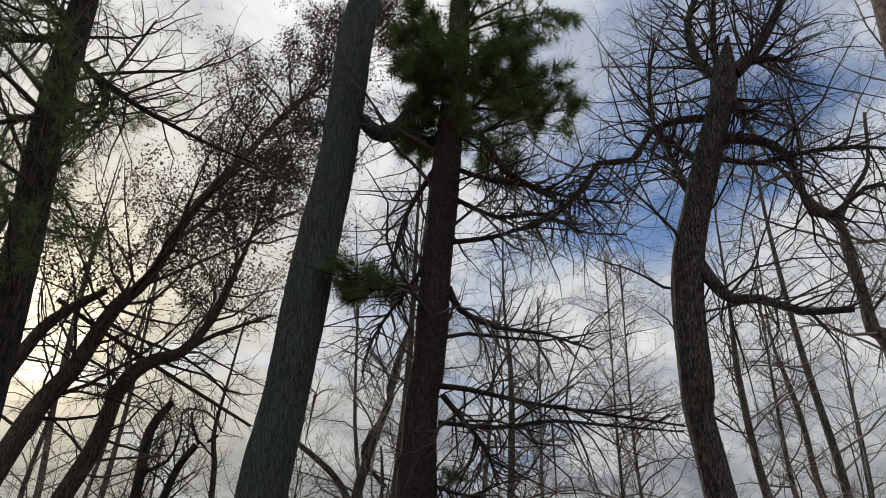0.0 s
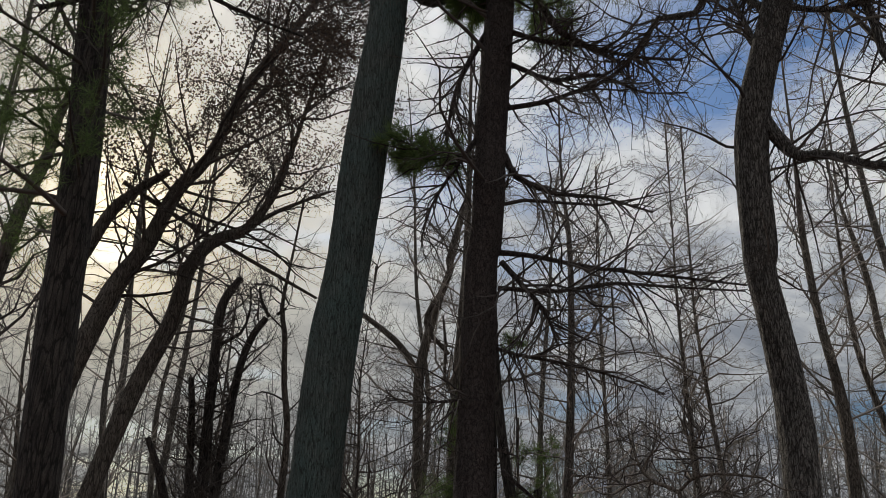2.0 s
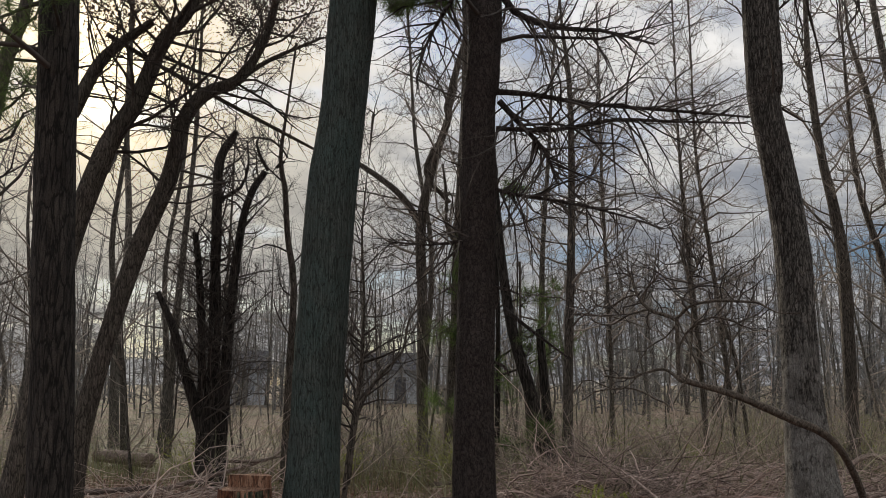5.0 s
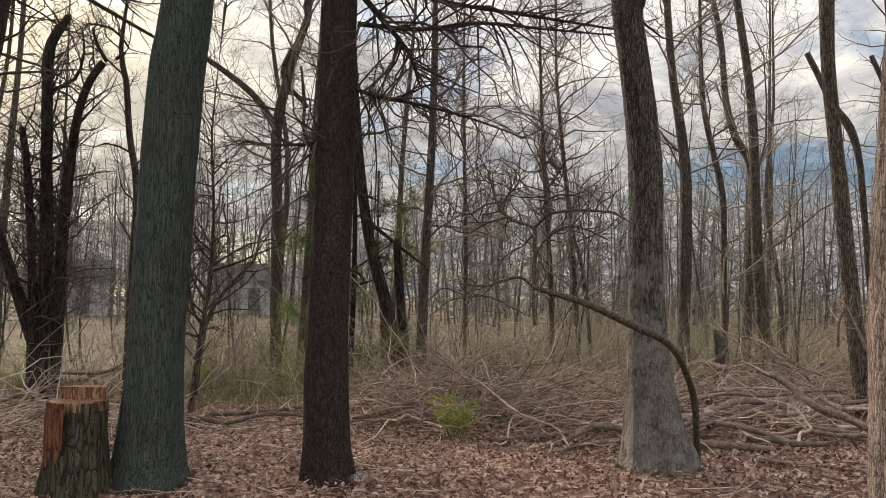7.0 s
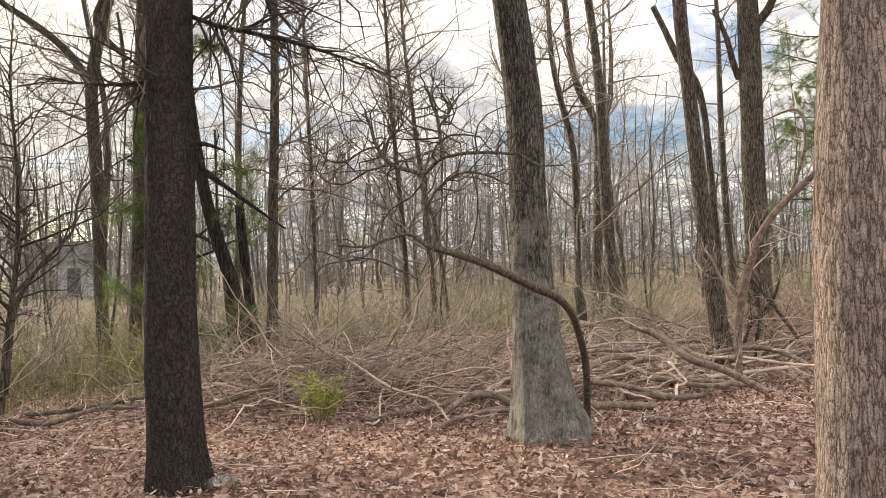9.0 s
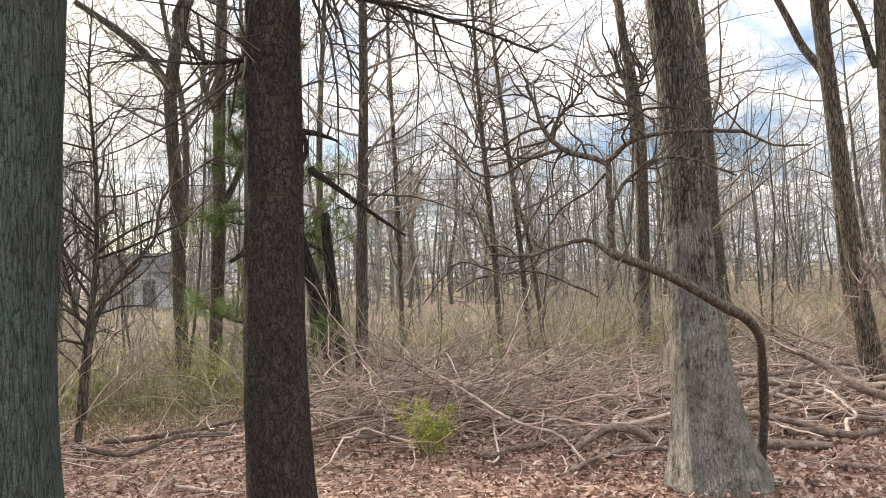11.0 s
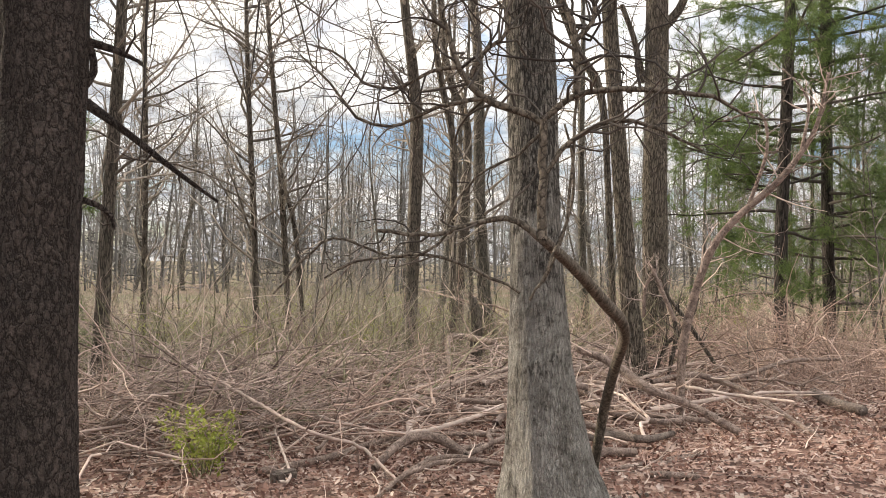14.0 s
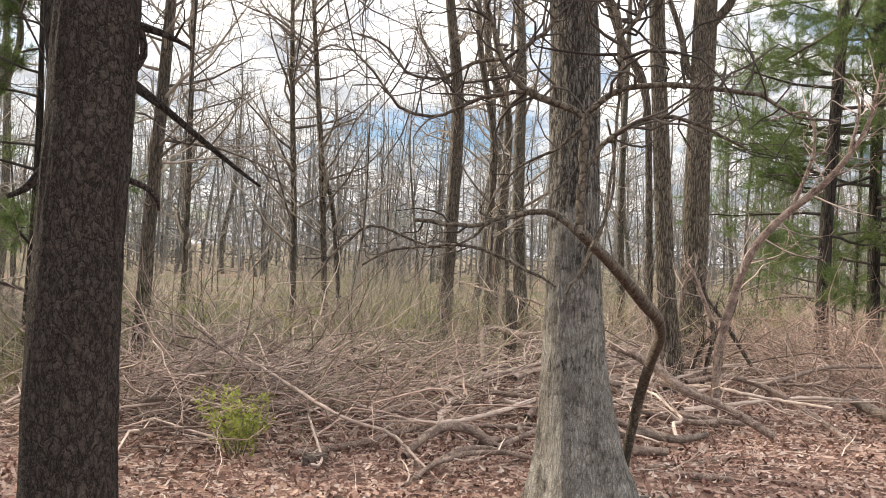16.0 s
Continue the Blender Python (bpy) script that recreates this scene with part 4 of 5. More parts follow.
tree("tree", "lean0", BARK_BROWN, "thin dark tree leaning at the wood's edge", (), 4, (1.0, 0.5), 12, 12, 0.2, crown=40, low=0.3, reach=2.2)
_, LEAN_TWIGS = tree("tree", "lean1", BARK_BROWN, "slender dark tree leaning strongly over the clearing", ["lean1_b"], 2, (0.8, 0.6), 13, 18, 0.2, crown=68, low=0.3, reach=2.6, limb_twigs=18, limb_reach=1.6, levels=3)
_, BENT_TWIGS = tree("tree", "lean2", BARK_BROWN, "crooked dark tree leaning with a knotted bend", ["lean2_b", "lean2_c"], 3, (0.5, 0.5), 15, 18, 0.15, crown=40, low=0.35, reach=1.9, limb_twigs=16)
tree("snag", "snag1", BARK_BLACK, "broken-topped dead trunk among a clump of stems", ["snag1_b"], 0, (0, 0), 17, 20, 0.08, 0.16, 2.5, 0.3, crown=34, low=0.25, reach=1.5, cut=True)
tree("snag", "snag2", BARK_BLACK, "dead leaning stem with a splintered fork", ["snag2_b", "snag2_c"], 0, (0, 0), 19, 20, 0.08, 0.16, 2.5, 0.3, crown=34, low=0.25, reach=1.5, cut=True)
tree("snag", "snag3", BARK_BLACK, "thin broken dead stem in the clump", (), 0, (0, 0), 21, 20, 0.08, 0.16, 2.5, 0.3, crown=34, low=0.25, reach=1.5, cut=True)
tree("snag", "snag4", BARK_BLACK, "short leaning broken stem in the clump", (), 0, (0, 0), 23, 18, 0.08, 0.16, 2.5, 0.3, crown=6, low=0.4, reach=0.6, cut=True)
tree("tree", "snag5", BARK_BROWN, "thin crooked stem beside the dead clump", (), 2, (0.2, 0), 25, 10, 0.2, crown=14, reach=1.4, low=0.25)
tree("tree", "far2", BARK_BROWN, "upright grey-brown tree with a forked low limb", ["far2_b", "far2_c"], 5, (0, 0), 26, 14, 0.2, twig=TWIG_GREY, crown=24, low=0.3, reach=2.2)
tree("tree", "fork", BARK_BROWN, "forked grey-brown tree with bare spreading limbs", ["fork_b", "fork_c"], 3, (0.2, 0.2), 27, 16, 0.2, twig=TWIG_GREY, crown=30, low=0.3, reach=2.6)
tree("shrub", "redshrub1", BARK_BROWN, "multi-stemmed reddish shrub with bare arching stems", ["redshrub2", "redshrub3"], 1.2, (0.1, 0), 29, 10, 0.12,
     twig=TWIG_DARK, crown=46, low=0.2, reach=1.4, limb_twigs=28, limb_reach=1.1, levels=3, category="shrub")
tree("tree", "pair1", BARK_BLACK, "dark leaning trunk beside a dead stub", (), 4, (-0.2, 0.2), 31, 14, 0.2, crown=20, low=0.35, reach=2.0)
tree("snag", "pair2", BARK_BLACK, "short blackened dead stub with a broken top", (), 0, (0, 0), 33, 12, 0.15, crown=0, cut=True)
tree("sapling", "pair3", BARK_BROWN, "short thin dark stem behind the conifer", (), 1.5, (0, 0), 35, 8, 0.15, crown=8, reach=0.7)
tree("tree", "slim", BARK_BROWN, "slim straight pole-like tree with fine side twigs", (), 3, (0, 0), 37, 12, 0.25, twig=TWIG_GREY, crown=60, low=0.2, reach=1.7, rise=0.02)
tree("tree", "mid", BARK_BROWN, "slender upright tree in the brush behind", (), 4, (0, 0), 39, 14, 0.25, twig=TWIG_GREY, crown=36, low=0.25, reach=2.3)
tree("tree", "bend", BARK_BROWN, "slender tree with a sharp bend in its trunk", (), 3, (0, 0), 41, 14, 0.2, twig=TWIG_GREY, crown=26, low=0.35, reach=2.2)
tree("tree", "oak", BARK_OAK, "tall pale furrowed tree curving at its top", ["oak_b", "oak_c"], 3, (-0.5, 0.5), 43, 20, 0.2, 0.03, 7, twig=TWIG_GREY, crown=26, low=0.45, reach=2.6)
tree("tree", "oak2", BARK_OAK, "thick pale furrowed tree with heavy side limbs", ["oak2_b", "oak2_c"], 8, (0.2, 0), 45, 24, 0.15, 0.04, 7, 0.35, twig=TWIG_GREY, crown=22, low=0.35, reach=3.0)
tree("snag", "post", BARK_BROWN, "short broken brown stem standing in the brush", (), 0, (0, 0), 55, 12, 0.08, 0.06, 4, 0.1, crown=0, cut=True)
tree("snag", "root1", BARK_BROWN, "dark tangle of upturned dead roots and stems", ["root2", "root3"], 0, (0, 0), 57, 10, 0.1, 0.06, 4, 0.1, crown=7, reach=0.5, limb_twigs=6, limb_reach=0.4, cut=True)
tree("tree", "thin1", BARK_BROWN, "thin dark pole tree in the thicket", (), 4, (0, 0), 47, 10, 0.25, twig=TWIG_GREY, crown=58, low=0.15, reach=1.9)
tree("tree", "thin2", BARK_BROWN, "thin dark pole tree with a leaning fork", ["thin2b"], 4, (0, 0), 49, 10, 0.25, twig=TWIG_GREY, crown=58, low=0.15, reach=1.9)
tree("tree", "thin3", BARK_BROWN, "thin grey pole tree in the thicket", (), 4, (0, 0), 51, 10, 0.25, twig=TWIG_GREY, crown=50, low=0.15, reach=1.8)
tree("tree", "twin", BARK_BROWN, "thin wavering tree beside an upright one", (), 3, (0, 0), 53, 10, 0.25, twig=TWIG_GREY, crown=40, low=0.2, reach=1.8)


# dead stubs and branches low on the conifer
conifer = bpy.data.objects["conifer"]
low_rng = np.random.default_rng(61)
low_out = [[], [], []]
for shape_of in B_LIMBS[12:]:
    ln = smooth_line(SHAPES[shape_of], 0.06)
    part("limb", tube_mesh("limb", [ln], 10, BARK_DARK, conifer.location), conifer)
    if shape_of != "B_hook":
        sprout(low_rng, ln, 2, 0.25, low_out, 1, 0.4)
part("crown", crown_meshes("crown", low_out, TWIG_DARK, conifer.location), conifer)


# ---- the arching sapling that reaches across from the foot of the grey tree ----
def arching_sapling():
    rng = np.random.default_rng(63)
    ctrl = foot(SHAPES["arch"])
    base = np.array([ctrl[0][0], ctrl[0][1], 0.0])
    top = thing("sapling", base, "arching bare sapling with knobbly curved grey-brown limbs", "sapling")
    part("trunk", trunk_mesh("trunk", smooth_line(ctrl, 0.03), BARK_SMOOTH, base, 14, 0.03, 4, 0.1, 2.2), top)
    out = [[], [], []]
    for k in ("left", "up", "u1", "u2", "u3", "u4", "u5", "u6", "u7", "u8", "u9", "l2", "l3", "v", "w"):
        ln = smooth_line(SHAPES["arch_" + k], 0.04)
        ln[:, :3] += rng.normal(0, 0.0025, (len(ln), 3))
        part("limb", tube_mesh("limb", [ln], 8, BARK_SMOOTH, base), top)
        if k not in ("up", "v", "w"):
            low = k in ("left", "l2", "l3", "u9")
            sprout(rng, ln, 6 if low else 14, 0.3 if low else 0.5, out, 2, 0.15, 0.07, 0.95, 2 if low else 3, 0.45, 7, 0.7)
    part("crown", crown_meshes("crown", out, TWIG_DARK, base), top, "fine curling twigs")


arching_sapling()


def leaning_bush():
    rng = np.random.default_rng(65)
    ctrl = foot(SHAPES["bush"])
    base = np.array([ctrl[0][0], ctrl[0][1], 0.0])
    top = thing("shrub", base, "pale leaning shrub with forked bare stems", "shrub")
    main = smooth_line(ctrl, 0.06)
    part("trunk", trunk_mesh("trunk", main, LOG_WOOD, base, 12, 0.03, 4, 0.1, 4.4), top)
    out = [[], [], []]
    sprout(rng, main, 22, 0.8, out, 3, 0.35, 0.04, 0.9, 4)
    for k in "bcde":
        ln = smooth_line(SHAPES["bush_" + k], 0.05)
        part("limb", tube_mesh("limb", [ln], 8, LOG_WOOD, base), top)
        sprout(rng, ln, 6, 0.4, out, 2, 0.3)
    part("crown", crown_meshes("crown", out, TWIG_PALE, base), top)


leaning_bush()


# ---- evergreen boughs ----
def at_height(rows, h):
    """Where a trunk's middle stands at height h."""
    a = np.array(rows)
    return np.interp(h, a[:, 2], a[:, 0]), np.interp(h, a[:, 2], a[:, 1])


def pine_boughs(name, rows, spec, seed):
    """spec: rows of (height, bearing in degrees, length, droop) round a trunk; needles along fine shoots."""
    rng = np.random.default_rng(seed)
    out, shoots = [[], [], []], []
    for h, bearing, long, droop in spec:
        a = radians(bearing)
        x, y = at_height(rows, h)
        main = grow(rng, (x, y, h), (math.cos(a), math.sin(a), droop), long, 0.012 + 0.008 * long, out[0], 7, 0.08, 0.02)
        level = [[], []]
        sprout(rng, main, 13, long * 0.42, level, 2, 0.25, 0.03, 0.8, 5, 0.15, 4, 0.8)
        out[1].extend(level[0])
        out[2].extend(level[1])
        shoots += level[0] + level[1]
    return out, shoots


def evergreen(name, shape, label, spec, seed, per=40, size=0.14, trunk=True, height=5):
    ctrl = foot(SHAPES[shape])
    base = np.array([ctrl[0][0], ctrl[0][1], 0.0])
    if trunk:
        top = thing(name, base, label, "pine")
        part("trunk", trunk_mesh("trunk", smooth_line(crest(ctrl, height), 0.2), BARK_BLACK, base, 14, 0.03, 5, 0.2, seed), top)
    else:
        top = bpy.data.objects[name]
    out, shoots = pine_boughs(name, crest(ctrl, height), spec, seed)
    bough = part("bough", crown_meshes("bough", out, TWIG_DARK, base), top)
    part("needles", needle_cloud("needles", np.random.default_rng(seed + 1), shoots, per, size, NEEDLES, base), bough, "dark green needle sprays")


PINE_RNG = np.random.default_rng(71)
evergreen("pine", "pine", "dark pine with green layered needle boughs",
          [(1.0 + 0.33 * k, PINE_RNG.uniform(0, 360), PINE_RNG.uniform(1.2, 2.6), PINE_RNG.uniform(-0.2, 0.15)) for k in range(26)], 73)
evergreen("pine", "pine2", "dense dark pine at the edge of the thicket",
          [(0.8 + 0.27 * k, PINE_RNG.uniform(0, 360), PINE_RNG.uniform(1.8, 3.4), PINE_RNG.uniform(-0.2, 0.15)) for k in range(34)]
          + [(1.6 + 0.2 * k, PINE_RNG.uniform(120, 300), PINE_RNG.uniform(1.8, 3.2), PINE_RNG.uniform(-0.2, 0.1)) for k in range(26)], 75, 55)
# crowning tufts high on the dark conifer and one lower spray
evergreen("conifer", "B", "", [(6.35 + 0.055 * k, 137.5 * k, PINE_RNG.uniform(0.65, 1.05) * (1.0 + 0.35 * math.cos(radians(137.5 * k))), PINE_RNG.uniform(-0.15, 0.2)) for k in range(28)]
          + [(4.75, 165, 0.9, -0.05), (4.65, 195, 0.9, 0.05)], 77, 50, 0.13, False)
evergreen("pine", "L", "", [(3.9 + 0.19 * k, PINE_RNG.uniform(60, 330), PINE_RNG.uniform(1.0, 2.3), PINE_RNG.uniform(-0.1, 0.35)) for k in range(26)], 79, 22, 0.12, False)
for kind_seed, (px, py, ph, reach) in enumerate([(-0.3, 13.6, 5.0, 1.4), (13.2, 10.6, 8.5, 2.4), (16.0, 14.5, 7.0, 2.0)]):
    SHAPES["small"] = [(px, py, -0.1, 0.05), (px + 0.05, py, ph * 0.5, 0.04), (px, py + 0.05, ph, 0.015)]
    evergreen("young_pine", "small", "young green pine with soft needle boughs in the brush",
              [(0.5 + (ph - 0.5) * k / 16, PINE_RNG.uniform(0, 360), reach * (1.1 - 0.8 * k / 16), PINE_RNG.uniform(0.0, 0.4)) for k in range(17)], 81 + 2 * kind_seed, 20, 0.16, True, 0.4)


# withered leaves that cling to the leaning trees overhead
def clinging_leaves(owner, seed, twigs, above, count, size):
    rng = np.random.default_rng(seed)
    ends = [p[:3] for level in twigs for ln in level for p in ln[1:] if p[2] > above]
    ob = bpy.data.objects[owner]
    part("leaves", leaf_cloud("leaves", rng, ends, 0.07, count, size, DRY_LEAF, ob.location, 0.5), ob, "small withered dark leaves")


clinging_leaves("tree.004", 91, LEAN_TWIGS, 5.8, 60000, 0.042)
clinging_leaves("tree.005", 93, BENT_TWIGS, 6.4, 9000, 0.042)


# ---- fallen wood ----
def fallen(shape, name, mat, label, category, seed, twigs=0, reach=0.5):
    rng = np.random.default_rng(seed)
    ctrl = [(x, y, z, r * 0.85) for x, y, z, r in SHAPES[shape]]
    base = np.array([ctrl[0][0], ctrl[0][1], 0.0])
    top = thing(name, base, label, category, "fallen wood on the floor")
    rows = smooth_line(ctrl, 0.06)
    rows[:, :3] += rng.normal(0, 0.003, (len(rows), 3)) * (rows[:, 3:4] < 0.02)
    sides = 14 if rows[:, 3].max() > 0.03 else 8
    part("stem", trunk_mesh("stem", rows, mat, base, sides, 0.05, 4, 0.0, seed * 1.3) if sides == 14 else tube_mesh("stem", [rows], sides, mat, base), top)
    if twigs:
        out = [[], [], []]
        sprout(rng, rows, twigs, reach, out, 2, 0.1, 0.0, 0.8, 3, 0.25)
        part("twig_spray", crown_meshes("twig_spray", out, TWIG_PALE, base), top)


LOGS = {1: ("log", LOG_WOOD, "long bent weathered log propped off the ground", 3), 2: ("branch", LOG_WOOD, "pale curved fallen branch reaching over the leaves", 4),
        3: ("log", LOG_WOOD, "weathered fallen pole lying on the leaves", 2), 4: ("log", LOG_DARK, "dark rotting log lying behind the grey tree", 0),
        5: ("branch", LOG_WOOD, "straight pale fallen branch on the leaves", 1), 6: ("log", LOG_WOOD, "cut pale log lying on the leaves", 0), 7: ("log", LOG_DARK, "short dark log end on the leaves", 0),
        8: ("branch", LOG_WOOD, "crooked pale branch bending over the leaves", 3), 9: ("log", LOG_WOOD, "humped brown fallen bough by the grey tree", 1),
        10: ("branch", TWIG_DEAD, "long pale branch arching out of the brush pile", 26), 11: ("branch", LOG_WOOD, "reddish fallen branch across the brush", 9),
        12: ("branch", TWIG_PALE, "thin curved pale fallen branch", 9), 13: ("branch", LOG_WOOD, "fallen pole lying across the clearing", 5), 14: ("log", LOG_WOOD, "fallen pole leaning on other logs", 3),
        15: ("branch", LOG_WOOD, "short pale branch leaning on the logs", 1), 17: ("log", LOG_DARK, "dark mossy log at the edge of the brush", 0),
        18: ("branch", LOG_WOOD, "forked pale branch lying in the brush", 9), 20: ("log", LOG_DARK, "dark rotten log lying in the clearing", 2), 21: ("stick", TWIG_PALE, "thin pale stick on the leaves", 0),
        22: ("log", LOG_WOOD, "short thick cut log with a pale top", 0), 23: ("branch", LOG_WOOD, "long fallen branch with raised twigs near the stump", 8),
        24: ("branch", LOG_WOOD, "forked fallen branch near the stump", 6), 25: ("log", LOG_DARK, "thin dark log half sunk in leaves", 0), 26: ("log", LOG_DARK, "long thin dark log in the clearing", 2),
        27: ("log", LOG_DARK, "short broken dark log piece", 0), 28: ("branch", LOG_WOOD, "curved pale branch near the grey tree", 2), 29: ("stick", TWIG_PALE, "short pale broken stick", 0),
        30: ("stick", LOG_WOOD, "curved half-buried stick in the leaves", 0),
        31: ("log", LOG_DARK, "dark smooth log lying at the grey tree's foot", 0), 32: ("log", LOG_WOOD, "thick brown log lying behind the grey tree", 0),
        33: ("branch", LOG_WOOD, "long straight fallen pole on the leaves", 1), 34: ("log", LOG_WOOD, "short pale sawn log resting on another", 0), 35: ("log", LOG_DARK, "thin dark log on the leaves", 0),
        36: ("branch", LOG_WOOD, "long wavy fallen branch lying over the logs", 3), 37: ("log", LOG_WOOD, "arched pale log leaning on the heap", 2), 38: ("log", LOG_WOOD, "fallen pole sloping to the ground", 1),
        39: ("log", LOG_WOOD, "weathered pole lying behind the heap", 2), 40: ("branch", LOG_WOOD, "crooked dead branch standing out of the heap", 6), 41: ("branch", LOG_WOOD, "thin dead branch rising from the heap", 4),
        42: ("branch", LOG_WOOD, "bent pale limb end of the propped log", 2)}
for number, (kind_of, mat_of, words, twigs_of) in LOGS.items():
    fallen("log%d" % number, kind_of, mat_of, words, kind_of, 100 + number, twigs_of, 0.55)


# loose fallen poles and sticks in the blow-down behind the grey tree
def loose_poles():
    rng = np.random.default_rng(141)
    for k in range(74):
        x, y = rng.uniform(2.6, 8.5), rng.uniform(8.0, 13.5)
        if k % 3 == 0:
            x, y = rng.uniform(0.2, 4.5), rng.uniform(8.2, 12.5)
        a, long, r = rng.normal(0.2, 0.6), rng.uniform(0.9, 3.2), 0.008 + 0.026 * rng.random() ** 1.6
        z0, z1 = rng.uniform(0.03, 0.14), rng.uniform(0.04, 0.4)
        c, s = math.cos(a), math.sin(a)
        SHAPES["pole"] = [(x + c * long * (f - 0.5), y + s * long * (f - 0.5) + rng.normal(0, 0.1), z0 + (z1 - z0) * f + rng.normal(0, 0.03), r * (1.1 - 0.6 * f)) for f in (0, 0.2, 0.4, 0.6, 0.8, 1)]
        fallen("pole", "branch", TWIG_PALE if k % 2 else LOG_WOOD, "weathered branch fallen among other dead wood", "branch", 200 + k, 6, 0.6)


loose_poles()


def brush_pile(name, centre, size, count, mat, label, seed, lift=0.6, bias=0.0):
    """A heap of thin dead twigs, arched and lying over one another."""
    rng = np.random.default_rng(seed)
    out = [[], []]
    for k in range(count):
        x, y = rng.normal(0, size[0] * 0.5), rng.normal(0, size[1] * 0.5)
        top = lift * math.exp(-(x / size[0]) ** 2 - (y / size[1]) ** 2)
        a = rng.normal(bias, 1.1) + (math.pi if rng.random() < 0.4 else 0)
        ln = grow(rng, (x, y, rng.uniform(0.0, 1.0) * top + 0.02), (math.cos(a), math.sin(a), rng.normal(0.28, 0.35)), rng.uniform(0.4, 2.1), 0.003 + 0.01 * rng.random() ** 3, out[0], 7, 0.24, -0.07)
        if rng.random() < 0.6:
            sprout(rng, ln, 3, 0.4, [out[1], [], []], 1, 0.2, 0.0, 0.7, 0, 0.25, 4, 0.75)
    v1, f1 = tubes(out[0], 4)
    v2, f2 = tubes(out[1], 3)
    v = np.vstack([v1, v2])
    v[:, 2] = np.maximum(v[:, 2], 0.005 + 0.01 * rng.random(len(v)))
    ob = new(name, mesh_of(name, v, np.vstack([f1, f2 + len(v1)]), mat))
    ob.location = (*centre, 0)
    tagged(ob, label, "brush pile", "brush piles", "stuff")


brush_pile("brush_pile", (1.0, 10.0), (1.6, 0.9), 560, TWIG_DEAD, "low heap of pale dead twigs and brush", 151, 0.6)
brush_pile("brush_pile", (3.0, 11.2), (2.2, 1.2), 300, TWIG_DEAD, "wide spread of pale fallen twigs", 153, 0.5, 0.3)
brush_pile("brush_pile", (2.3, 9.1), (1.2, 0.6), 110, TWIG_RED, "thin scatter of reddish dead twigs", 155, 0.35, 0.2)
brush_pile("brush_pile", (5.8, 10.6), (2.2, 1.4), 280, TWIG_DEAD, "tangle of dead branches behind the grey tree", 157, 0.55, 0.1)
brush_pile("brush_pile", (8.6, 10.0), (2.0, 1.6), 420, TWIG_RED, "tangle of reddish brush by the thicket", 159, 0.8, 0.4)
brush_pile("brush_pile", (-3.6, 9.6), (1.6, 0.8), 200, TWIG_PALE, "scattered dead twigs near the stump", 161, 0.35, 0.2)


# ---- stump and stone ----
def stump():
    base = np.array([-1.98, 6.15, 0.0])
    top = thing("stump", base, "sawn stump with mossy bark and red-brown cut wood", "stump")
    rows = [(base[0], base[1], z, r) for z, r in ((-0.05, 0.25), (0.2, 0.22), (0.4, 0.2), (0.55, 0.19), (0.72, 0.186))]
    part("bark", trunk_mesh("bark", smooth_line(rows, 0.03), bark("mossy_stump_bark", (0.045, 0.04, 0.03), (0.15, 0.14, 0.1), 1.3, 0.8, tint=(0.1, 0.13, 0.06), tint_amount=0.6), base, 72, 0.07, 7, 0.2, 5.5), top)

    def slab(name, r0, r1, a0, a1, z0, z1, label):
        bm = bmesh.new()
        n = 40
        ring = []
        for z in (z0, z1):
            loop = []
            for k in range(n + 1):
                a = a0 + (a1 - a0) * k / n
                rr = r1 * (1 + 0.05 * noise.noise(Vector((math.cos(a) * 2, math.sin(a) * 2, 1.0))))
                loop.append(bm.verts.new((math.cos(a) * rr, math.sin(a) * rr, z + 0.006 * noise.noise(Vector((math.cos(a) * 3, math.sin(a) * 3, z * 9))))))
            ring.append(loop)
        for k in range(n):
            bm.faces.new((ring[0][k], ring[0][k + 1], ring[1][k + 1], ring[1][k]))
        bm.faces.new(ring[1])
        if abs(a1 - a0) < 6.2:
            bm.faces.new((ring[0][n], ring[0][0], ring[1][0], ring[1][n]))
        me = bpy.data.meshes.new(name)
        bm.to_mesh(me)
        bm.free()
        me.materials.append(CUT_WOOD)
        part(name, me, top, label)

    bm = bmesh.new()
    grid = []
    for i in range(15):
        a = radians(-176 + 5.6 * i)
        low = 0.3 + 0.16 * noise.noise(Vector((i * 0.45, 2.0, 0.0))) + 0.12 * abs(i - 7) / 7
        grid.append([bm.verts.new((math.cos(a) * r, math.sin(a) * r, z)) for z, r in ((low, 0.236 - 0.05 * low), (0.5 + low * 0.3, 0.214), (0.726, 0.205))])
    for i in range(14):
        for k in range(2):
            bm.faces.new((grid[i][k], grid[i + 1][k], grid[i + 1][k + 1], grid[i][k + 1]))
    me = bpy.data.meshes.new("exposed_wood")
    bm.to_mesh(me)
    bm.free()
    me.materials.append(bark("red_brown_bare_wood", (0.09, 0.03, 0.018), (0.26, 0.11, 0.06), 1.4, 0.5))
    part("exposed_wood", me, top, "red-brown bare wood where bark has fallen")
    slab("cut_face", 0, 0.188, 0, 2 * math.pi - 0.001, 0.66, 0.727, "weathered sawn face")
    slab("raised_chunk", 0, 0.18, 0.1, 2.75, 0.727, 0.81, "higher red-brown sawn half")


stump()


